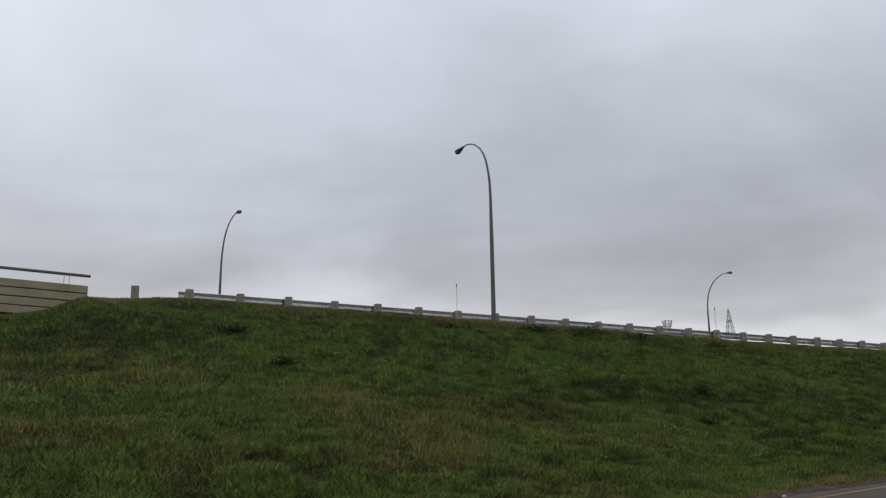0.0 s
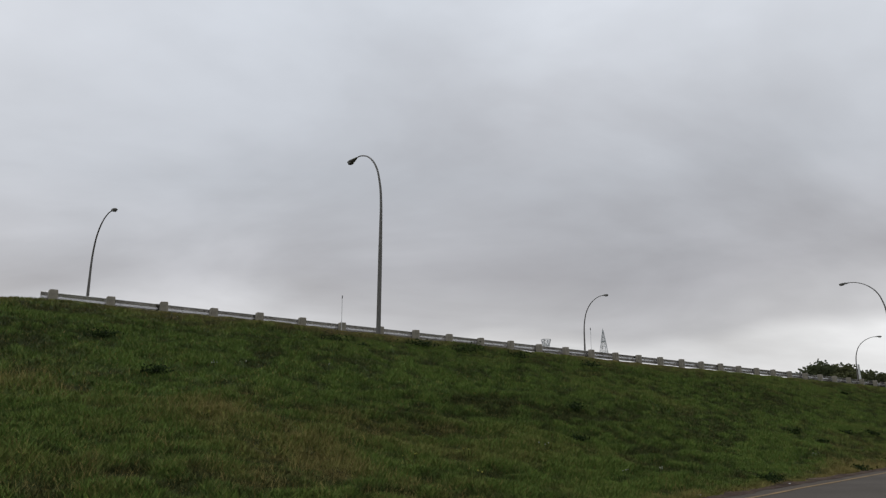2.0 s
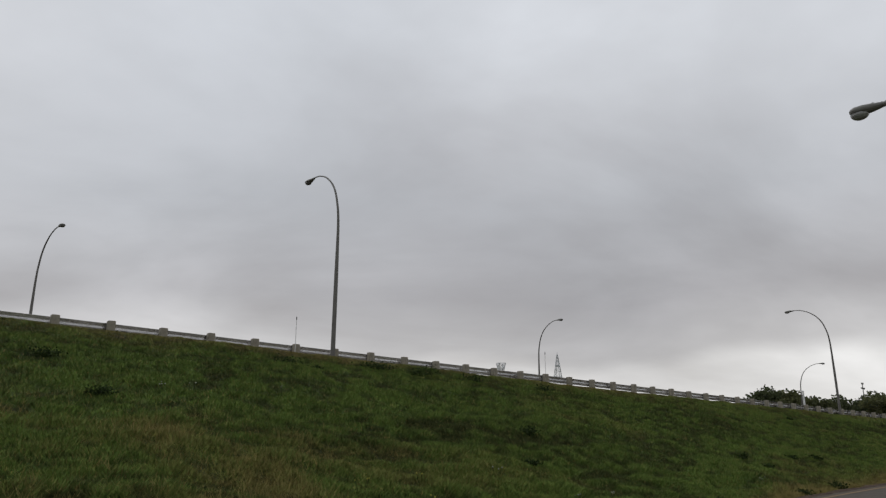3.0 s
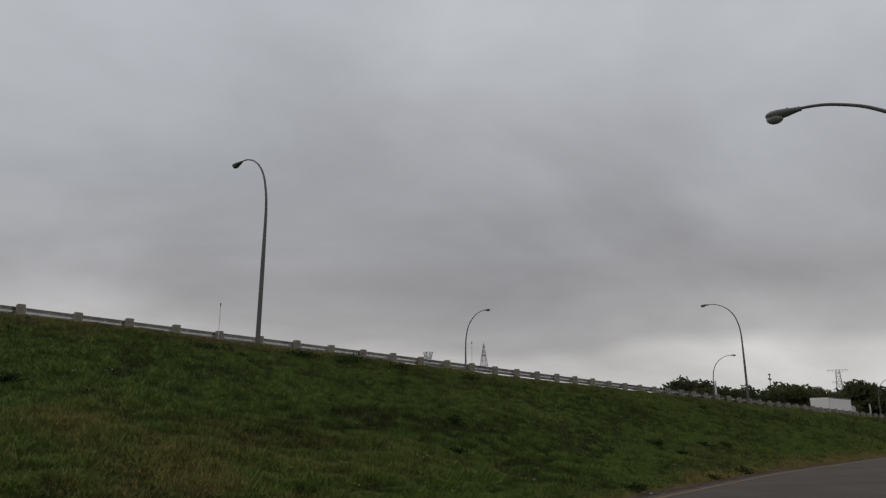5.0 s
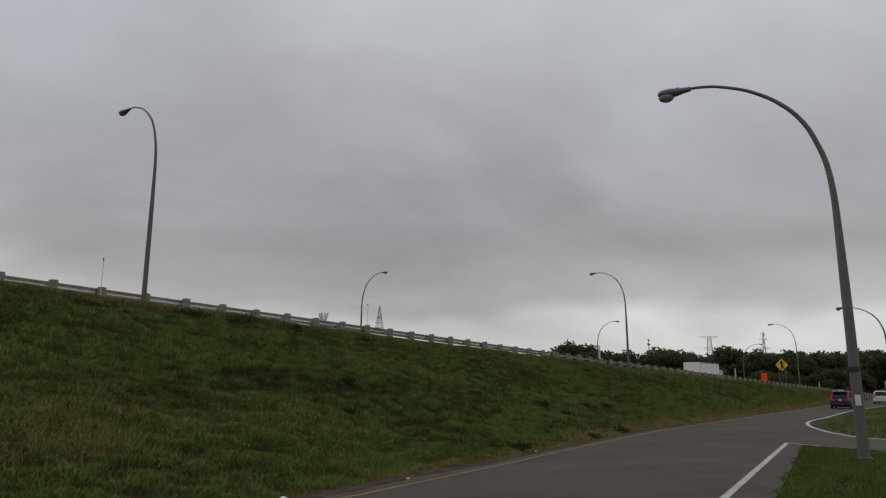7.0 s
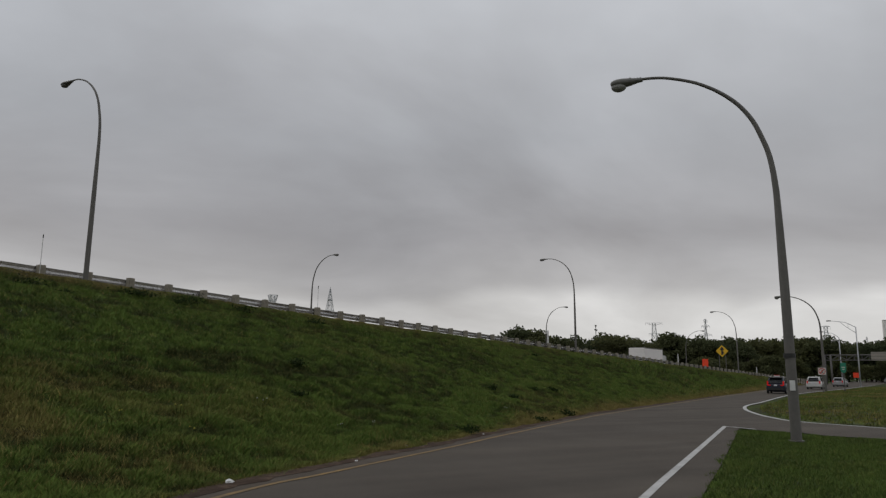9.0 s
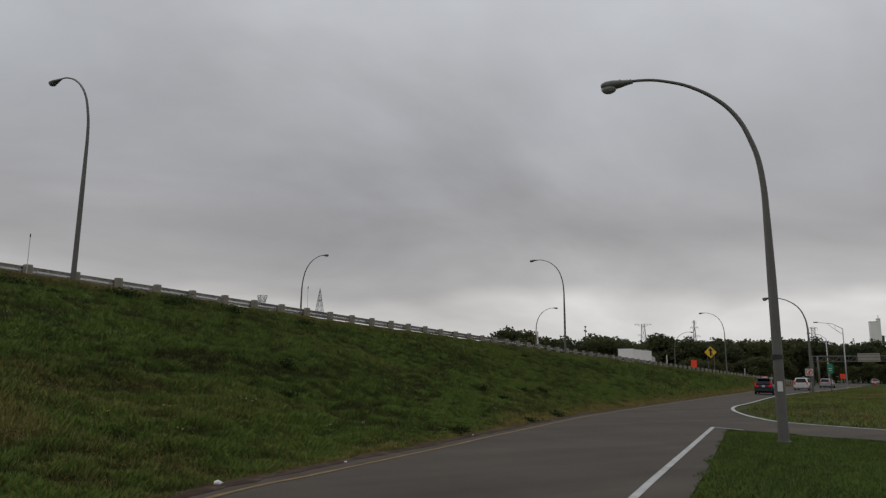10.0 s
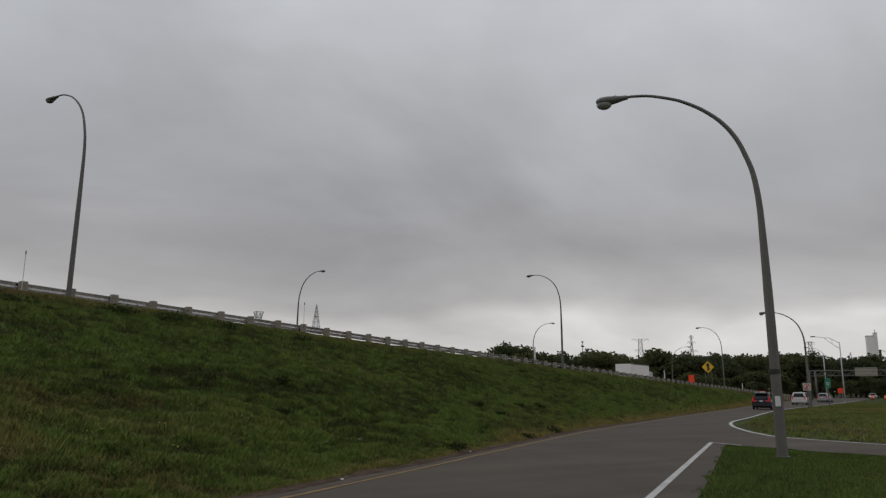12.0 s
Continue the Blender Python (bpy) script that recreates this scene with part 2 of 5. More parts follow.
def asphalt_tracks(m):
    """Long faint wheel tracks and stains that run along the ramp."""
    tr = m.node_tree
    L = tr.links.new
    b = tr.nodes["Principled BSDF"]
    old = b.inputs["Base Color"].links[0].from_socket
    co = tr.nodes.new("ShaderNodeTexCoord")
    turn = tr.nodes.new("ShaderNodeMapping")
    turn.inputs["Rotation"].default_value = (0, 0, radians(-33))
    turn.inputs["Scale"].default_value = (0.035, 0.75, 1)
    L(co.outputs["Object"], turn.inputs[0])
    n = node(tr, "ShaderNodeTexNoise", Scale=1.0, Detail=3, Roughness=0.5)
    L(turn.outputs[0], n.inputs["Vector"])
    tone = ramp(tr, [(0.3, (0.84, 0.83, 0.82)), (0.5, (1.0, 0.99, 0.98)), (0.7, (1.2, 1.18, 1.15))], n.outputs[0])
    mix = tr.nodes.new("ShaderNodeMix")
    mix.data_type, mix.blend_type = "RGBA", "MULTIPLY"
    mix.inputs[0].default_value = 1.0
    L(old, mix.inputs[6])
    L(tone.outputs[0], mix.inputs[7])
    L(mix.outputs[2], b.inputs["Base Color"])


asphalt_tracks(M_ASPHALT)
M_SHOULDER = material("dusty_asphalt_shoulder", [(0.055, 0.044, 0.034), (0.078, 0.063, 0.05), (0.105, 0.084, 0.066)], 1.4, 0.95, bump=0.3, fine=30, spec=0.2)
M_SOIL = material("bare_soil", [(0.028, 0.018, 0.013), (0.055, 0.036, 0.026), (0.12, 0.085, 0.06)], 1.6, 0.95, bump=0.5, fine=14, spec=0.1)
M_WHITE_LINE = material("white_road_paint", [(0.2, 0.195, 0.19), (0.42, 0.415, 0.40), (0.52, 0.515, 0.50)], 2.2, 0.7, bump=0.1)
M_YELLOW_LINE = material("worn_yellow_road_paint", [(0.085, 0.06, 0.033), (0.17, 0.103, 0.03), (0.26, 0.152, 0.03)], 2.2, 0.75, bump=0.1)
M_STEEL = material("galvanised_steel", [(0.38, 0.372, 0.36), (0.5, 0.49, 0.476), (0.62, 0.61, 0.595)], 1.2, 0.14, 0.97, 0.0)
M_POLE = material("weathered_steel_pole", [(0.098, 0.092, 0.083), (0.124, 0.117, 0.106), (0.15, 0.142, 0.13)], 0.8, 0.65, 0.1, 0.0, fine=9)
M_HEAD = material("lamp_housing_paint", [(0.1, 0.098, 0.09), (0.17, 0.166, 0.15)], 6, 0.5, 0.2, 0.05)
M_WOOD = material("weathered_wood_post", [(0.17, 0.152, 0.118), (0.27, 0.245, 0.195), (0.36, 0.33, 0.275)], 3, 0.9, bump=0.3, fine=24)
M_CONCRETE = material("weathered_concrete", [(0.22, 0.188, 0.115), (0.3, 0.26, 0.165), (0.36, 0.315, 0.215)], 1.6, 0.9, bump=0.25, fine=18)
M_DARK_JOINT = material("dark_joint", [(0.03, 0.028, 0.024), (0.05, 0.046, 0.04)], 4, 0.95)
M_GREY_CONCRETE = material("grey_concrete", [(0.05, 0.047, 0.043), (0.085, 0.08, 0.073)], 0.6, 0.9, bump=0.2, fine=6)
M_GANTRY = material("weathered_gantry_steel", [(0.11, 0.105, 0.098), (0.16, 0.153, 0.143)], 0.8, 0.7, 0.1, 0.0)
M_GANTRY_BOARD = material("weathered_sign_back", [(0.27, 0.245, 0.205), (0.34, 0.31, 0.265)], 0.8, 0.75, bump=0.05)
M_BARK = material("bark", [(0.035, 0.028, 0.02), (0.07, 0.056, 0.042)], 4, 0.95, bump=0.4)
M_WHITE = material("white_plastic", [(0.55, 0.55, 0.54), (0.72, 0.72, 0.7)], 6, 0.55, bump=0.03)
M_SIGN_YELLOW = material("yellow_sign_sheet", [(0.72, 0.42, 0.012), (0.82, 0.5, 0.015)], 2, 0.5, bump=0.02)
M_CLADDING = material("pale_cladding", [(0.78, 0.75, 0.72), (0.86, 0.83, 0.8)], 0.3, 0.8, bump=0.05, fine=3)
M_BLACK = material("black_paint", [(0.012, 0.012, 0.012), (0.022, 0.022, 0.022)], 5, 0.5, bump=0.02)
M_ORANGE = material("fluorescent_orange_sheet", [(0.85, 0.05, 0.012), (0.95, 0.075, 0.018)], 2, 0.6, bump=0.04)
M_GREEN_SIGN = material("green_sign_sheet", [(0.012, 0.19, 0.11), (0.018, 0.24, 0.14)], 2, 0.5, bump=0.02)
M_SIGN_WHITE = material("white_sign_sheet", [(0.5, 0.46, 0.42), (0.62, 0.58, 0.54)], 2, 0.5, bump=0.02)
M_RED = material("red_paint", [(0.4, 0.02, 0.015), (0.52, 0.03, 0.02)], 2, 0.5, bump=0.02)
M_LATTICE = material("grey_lattice_steel", [(0.4, 0.41, 0.42), (0.5, 0.51, 0.52)], 1, 0.7, 0.1, 0)


def glass_material(name, tint, rough=0.06, glow=0.0):
    m = bpy.data.materials.new(name)
    m.use_nodes = True
    b = m.node_tree.nodes["Principled BSDF"]
    b.inputs["Base Color"].default_value = (*tint, 1)
    b.inputs["Roughness"].default_value = rough
    b.inputs["Specular IOR Level"].default_value = 0.6
    if glow:
        b.inputs["Emission Color"].default_value, b.inputs["Emission Strength"].default_value = (*tint, 1), glow
    return m


def leaf_material(name, dark, mid, light):
    m = bpy.data.materials.new(name)
    m.use_nodes = True
    tr = m.node_tree
    L = tr.links.new
    b = tr.nodes["Principled BSDF"]
    geo = tr.nodes.new("ShaderNodeNewGeometry")
    info = tr.nodes.new("ShaderNodeObjectInfo")
    c = ramp(tr, [(0.0, dark), (0.5, mid), (1.0, light)], geo.outputs["Random Per Island"])
    t = ramp(tr, [(0.0, (0.75, 0.8, 0.8)), (1.0, (1.15, 1.05, 0.9))], info.outputs["Random"])
    mix = tr.nodes.new("ShaderNodeMix")
    mix.data_type, mix.blend_type = "RGBA", "MULTIPLY"
    mix.inputs[0].default_value = 1
    L(c.outputs[0], mix.inputs[6])
    L(t.outputs[0], mix.inputs[7])
    L(mix.outputs[2], b.inputs["Base Color"])
    b.inputs["Roughness"].default_value = 0.7
    b.inputs["Specular IOR Level"].default_value = 0.1
    # thin leaves let some light through
    thin = tr.nodes.new("ShaderNodeBsdfTranslucent")
    L(mix.outputs[2], thin.inputs["Color"])
    leaf = tr.nodes.new("ShaderNodeMixShader")
    leaf.inputs[0].default_value = 0.42
    L(b.outputs[0], leaf.inputs[1])
    L(thin.outputs[0], leaf.inputs[2])
    L(leaf.outputs[0], tr.nodes["Material Output"].inputs["Surface"])
    return m


# tree greens are lightened and greyed: distance haze put into the colour
M_LEAF = leaf_material("tree_leaves", (0.074, 0.084, 0.042), (0.086, 0.099, 0.049), (0.1, 0.114, 0.056))
M_WEED = leaf_material("weed_leaves", (0.022, 0.034, 0.01), (0.032, 0.05, 0.014), (0.045, 0.068, 0.02))
M_LENS = glass_material("lamp_lens_glass", (0.2, 0.2, 0.185), 0.12)


# ---------------------------------------------------------------- mesh helpers
def to_mesh(name, bm, smooth=False):
    me = bpy.data.meshes.new(name)
    bm.to_mesh(me)
    bm.free()
    for p in me.polygons:
        p.use_smooth = smooth and len(p.vertices) <= 4
    return me


def part(name, bm, mat, parent=None, label="", smooth=False, m=None):
    me = bm if isinstance(bm, bpy.types.Mesh) else to_mesh(name, bm, smooth)
    if mat and not me.materials:
        me.materials.append(mat)
    ob = new(name, me)
    if parent:
        ob.parent = parent
    if m is not None:
        ob.matrix_basis = m
    return tagged(ob, label)


def thing(name, label, category, group="", m=None, kind=""):
    ob = new(name)
    ob.empty_display_size = 0.3
    if m is not None:
        ob.matrix_basis = m
    return tagged(ob, label, category, group, kind)


def box(bm, x0, x1, y0, y1, z0, z1, bevel=0.0):
    vs = [bm.verts.new((x, y, z)) for z in (z0, z1) for x, y in ((x0, y0), (x1, y0), (x1, y1), (x0, y1))]
    fs = [(3, 2, 1, 0), (4, 5, 6, 7), (0, 1, 5, 4), (1, 2, 6, 5), (2, 3, 7, 6), (3, 0, 4, 7)]
    faces = [bm.faces.new([vs[i] for i in f]) for f in fs]
    if bevel:
        edges = {e for f in faces for e in f.edges}
        bmesh.ops.bevel(bm, geom=list(edges), offset=bevel, segments=2, affect="EDGES")
    return bm


def boxed(*a, bevel=0.0):
    return box(bmesh.new(), *a, bevel=bevel)


def tube(bm, pts, radii, seg=10, caps=True):
    pts = [Vector(p) for p in pts]
    rings = []
    side = None
    for i, p in enumerate(pts):
        d = (pts[min(i + 1, len(pts) - 1)] - pts[max(i - 1, 0)]).normalized()
        if side is None:
            side = d.cross(Vector((0, 0, 1)) if abs(d.z) < 0.9 else Vector((0, 1, 0)))
        side = (side - d * side.dot(d)).normalized()
        other = d.cross(side)
        r = radii[i] if hasattr(radii, "__len__") else radii
        rings.append([bm.verts.new(p + side * (r * math.cos(a)) + other * (r * math.sin(a))) for a in (2 * math.pi * k / seg for k in range(seg))])
    for a, b in zip(rings, rings[1:]):
        for k in range(seg):
            bm.faces.new((a[k], a[(k + 1) % seg], b[(k + 1) % seg], b[k]))
    if caps:
        bm.faces.new(rings[0][::-1])
        bm.faces.new(rings[-1])
    return bm


def tubed(pts, radii, seg=10):
    bm = tube(bmesh.new(), pts, radii, seg)
    bmesh.ops.recalc_face_normals(bm, faces=bm.faces)
    return bm


def sweep(bm, section, stations):
    """Section points (y, z) carried along stations, each a function from (y, z) to a place."""
    rings = [[bm.verts.new(f(y, z)) for y, z in section] for f in stations]
    for a, b in zip(rings, rings[1:]):
        for k in range(len(section) - 1):
            bm.faces.new((a[k], a[k + 1], b[k + 1], b[k]))
    return bm


# ---------------------------------------------------------------- ground
def build_ground():
    us = np.concatenate([[-4500, -2500, -1200, -600, -300, -150, -90, -60], np.arange(-40, -14, 2.0), np.arange(-14, 64, 0.3), np.arange(64, 180, 1.5), [190, 220, 260, 320, 420, 600, 900, 1500, 2500, 4500]])
    vs = np.concatenate([[-4500, -2500, -1200, -600, -300, -150, -80, -40, -20, -10], np.arange(-6, 8, 1.0), np.arange(8, 30, 0.2), np.arange(30, 80, 3.0), [90, 110, 150, 220, 320, 500, 800, 1400, 2500, 4500]])
    gu, gv = np.meshgrid(us, vs, indexing="ij")
    z = terrain(gu, gv) - 0.03
    verts = np.stack([UX * gu - UY * gv, UY * gu + UX * gv, z], -1).reshape(-1, 3)
    n, k = len(us), len(vs)
    i, j = np.meshgrid(np.arange(n - 1), np.arange(k - 1), indexing="ij")
    a = (i * k + j).ravel()
    faces = np.stack([a, a + k, a + k + 1, a + 1], -1)
    me = bpy.data.meshes.new("ground")
    me.from_pydata(verts.tolist(), [], faces.tolist())
    at_dry = me.attributes.new("dry", "FLOAT", "POINT")
    far = np.clip((np.hypot(gu, gv) - 130) / 100, 0, 1)
    at_dry.data.foreach_set("value", (dryness(gu, gv) * (1 - far)).ravel().astype(np.float32))
    at_brightness = me.attributes.new("brightness", "FLOAT", "POINT")
    at_brightness.data.foreach_set("value", (0.5 * far + sward_tone(gu, gv) * (1 - far)).ravel().astype(np.float32))
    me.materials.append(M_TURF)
    for p in me.polygons:
        p.use_smooth = True
    tagged(new("ground", me), "grassy bank and level roadside turf reaching the horizon", "ground", kind="structure")


build_ground()


def strip(name, left, right, us, mat, z, label="", kind="structure", category="", parent=None):
    bm = bmesh.new()
    pairs = [(bm.verts.new(place(u, left(u), z(u))), bm.verts.new(place(u, right(u), z(u)))) for u in us]
    for (a, b), (c, d) in zip(pairs, pairs[1:]):
        bm.faces.new((b, d, c, a))
    ob = part(name, bm, mat, parent)
    return tagged(ob, label, category, kind=kind)


def ribbon(name, pts, width, mat, z, label, category="road marking"):
    """A painted line through (u, v) points."""
    bm = bmesh.new()
    ps = [place(u, v, z) for u, v in pts]
    prev = None
    for i, p in enumerate(ps):
        d = (ps[min(i + 1, len(ps) - 1)] - ps[max(i - 1, 0)]).normalized()
        s = Vector((-d.y, d.x, 0)) * width / 2
        now = (bm.verts.new(p + s), bm.verts.new(p - s))
        if prev:
            bm.faces.new((prev[1], now[1], now[0], prev[0]))
        prev = now
    return tagged(part(name, bm, mat), label, category, kind="structure")


def spline(pts, n=8):
    """Smooth points through (u, v) points."""
    out = []
    for i in range(len(pts) - 1):
        p0, p1, p2, p3 = (np.array(pts[min(max(i + k, 0), len(pts) - 1)], float) for k in (-1, 0, 1, 2))
        for s in np.linspace(0, 1, n, endpoint=False):
            out.append(tuple(0.5 * (2 * p1 + (p2 - p0) * s + (2 * p0 - 5 * p1 + 4 * p2 - p3) * s * s + (3 * p1 - p0 - 3 * p2 + p3) * s ** 3)))
    return out + [tuple(pts[-1])]


ROAD_U = list(np.concatenate([[-300, -100], np.arange(-60, 180, 1.5), [200, 260, 320, 400]]))
strip("road", lambda u: float(toe(u)) - 0.12, lambda u: float(np.interp(u, RIGHT_U, RIGHT_V)), ROAD_U, M_ASPHALT, lambda u: 0.0, "grey asphalt ramp curving along the foot of the bank", category="road")
strip("road_shoulder", lambda u: float(toe(u)) - 0.05, lambda u: float(toe(u)) - 0.62, [u for u in ROAD_U if -60 <= u <= 180], M_SHOULDER, lambda u: 0.005, "dusty brown asphalt shoulder below the grass bank", category="road")


def build_soil_edge():
    """Bare reddish soil with a ragged outline where the asphalt meets the bank."""
    us = np.arange(4, 70, 0.12)
    t = toe(us)
    out = t - 0.16 - 0.16 * lattice(us * 1.9, 0 * us, 81) + 0.05 * lattice(us * 7, 0 * us, 82)
    ins = t + 0.16 + 0.4 * lattice(us * 1.1, 0 * us, 83)
    bm = bmesh.new()
    prev = None
    for u, a, b in zip(us, out, ins):
        row = [bm.verts.new(place(u, v, max(float(terrain(u, v)) - 0.012, 0.012) + h)) for v, h in ((a, 0.0), (a * 0.65 + b * 0.35, 0.012), (a * 0.3 + b * 0.7, 0.014), (b, 0.0))]
        if prev:
            for k in range(3):
                bm.faces.new((prev[k], row[k], row[k + 1], prev[k + 1]))
        prev = row
    tagged(part("soil_edge", bm, M_SOIL), "ragged strip of bare brown soil beside the asphalt", "soil", kind="structure")


build_soil_edge()
# the side road that joins from the far end of the near grass
NEAR_EDGE = [(30.0, 8.2), (29.0, 6.1), (28.3, 5.1), (27.75, 3.5), (26.9, 1.7), (25.9, -10), (25, -80)]
ISLAND_NEAR = [(50, 10.6), (44.5, 8.9), (39.9, 7.4), (37.0, 6.0), (34.5, 4.6), (32.7, 2.1), (32.0, 0.8), (30.8, -4), (30, -12), (29.5, -80)]


def build_side_road():
    bm = bmesh.new()
    a = spline(NEAR_EDGE, 12)
    a = [a[round(i * (len(a) - 1) / 40)] for i in range(41)]
    b0 = spline(ISLAND_NEAR, 8)
    b = [b0[round(i * (len(b0) - 1) / 40)] for i in range(41)]
    ps = [(bm.verts.new(place(*p, 0.004)), bm.verts.new(place(*q, 0.004))) for p, q in zip(a, b)]
    for (p, q), (r, s) in zip(ps, ps[1:]):
        bm.faces.new((p, r, s, q))
    tagged(part("road_side_junction", bm, M_ASPHALT), "grey asphalt side road joining the ramp", "road", kind="structure")


build_side_road()
strip("road_highway", lambda u: float(rail_v(u)) + 27.0, lambda u: float(rail_v(u)) + 0.7, list(np.arange(-60, 200, 5.0)), M_ASPHALT, lambda u: float(crest_z(u)) + 0.02, "asphalt highway along the top of the bank", category="road")
ribbon("white_edge_line", [(-40, -4.4), (0, 1.95), (13.7, 4.1), (19.5, 4.97), (29.35, 6.45)], 0.15, M_WHITE_LINE, 0.008, "worn white painted edge line on the ramp")
ribbon("white_corner_line", [(29.4, 6.5), (28.95, 5.85), (28.5, 5.2)], 0.12, M_WHITE_LINE, 0.011, "white painted line turning into the side road")
ribbon("yellow_edge_line", spline([(-40, -1.3), (0, 7.0), (8.2, 9.3), (10.7, 9.68), (14.1, 10.17), (17.3, 10.62), (19.7, 11.05), (22.2, 11.42), (27, 12.15), (32.7, 12.95), (36, 13.25), (49.8, 14.2), (70, 15.45), (94, 16.7), (137, 19.5)]), 0.125, M_YELLOW_LINE, 0.008, "faded yellow painted line along the foot of the bank")
ISLAND_LINE = spline([(32.0, 0.8), (32.7, 2.1), (34.5, 4.7), (36.8, 6.0), (39.6, 7.15), (44.3, 8.6), (49.8, 9.6), (58, 10.05), (77, 11.25), (95, 11.35), (124, 10.1), (180, 9.1)])
ribbon("white_island_line", [(29.6, -30), (30, -12), (30.8, -4)] + ISLAND_LINE, 0.2, M_WHITE_LINE, 0.012, "white painted line round the nose of the grass island")


# ---------------------------------------------------------------- guard rail
def build_guard_rail():
    rail = thing("guard_rail", "galvanised steel guard rail on thick grey wooden posts", "guard rail", m=Matrix.Identity(4))
    post = boxed(-0.135, 0.135, -0.13, 0.13, -0.6, 0.61, bevel=0.018)
    post_me = to_mesh("post", post)
    post_me.materials.append(M_WOOD)
    rng = random.Random(4)
    for i in range(0, 92):
        u = 1.17 + 1.905 * i + 0.025 * max(0, 8 - i)
        v = float(rail_v(u)) - 0.02
        lean = pose(0, 0, 0, rng.uniform(-1.5, 1.5), rng.uniform(-1.5, 1.5), rng.uniform(-4, 4))
        part("post", post_me, None, rail, m=at(u, v, float(rail_z(u)) + rng.uniform(-0.02, 0.02)) @ lean)
    # W-shaped beam on the highway side of the posts, in lengths that overlap
    section = [(0.16, 0.552), (0.148, 0.545), (0.149, 0.533), (0.19, 0.436), (0.194, 0.424), (0.189, 0.412), (0.152, 0.352), (0.148, 0.34), (0.152, 0.33), (0.18, 0.272), (0.182, 0.264), (0.178, 0.256), (0.15, 0.226), (0.149, 0.218), (0.16, 0.212)]
    for k in range(44):
        u0, u1 = 1.17 + 1.905 * (1 + 2 * k) - (0.2 if k == 0 else 0.12), 1.17 + 1.905 * (3 + 2 * k) + 0.12
        lift = 0.004 * (k % 2)
        bm = bmesh.new()
        sweep(bm, section, [lambda y, z, u=u: place(u, float(rail_v(u)) + y + lift, float(rail_z(u)) + z + lift) for u in np.linspace(u0, u1, 5)])
        bmesh.ops.solidify(bm, geom=bm.faces[:], thickness=0.006)
        part("beam", bm, M_STEEL, rail)


build_guard_rail()


# ---------------------------------------------------------------- street lamps
PROFILE = [(0, 0), (0.01, 2.2), (0.025, 5.0), (0.05, 7.3), (0.07, 7.9), (0.12, 8.5), (0.2, 9.0), (0.33, 9.45), (0.6, 10.15), (1.0, 10.75), (1.5, 11.22), (2.0, 11.55), (2.48, 11.78), (3.2, 12.0), (3.7, 12.07), (4.1, 12.08)]


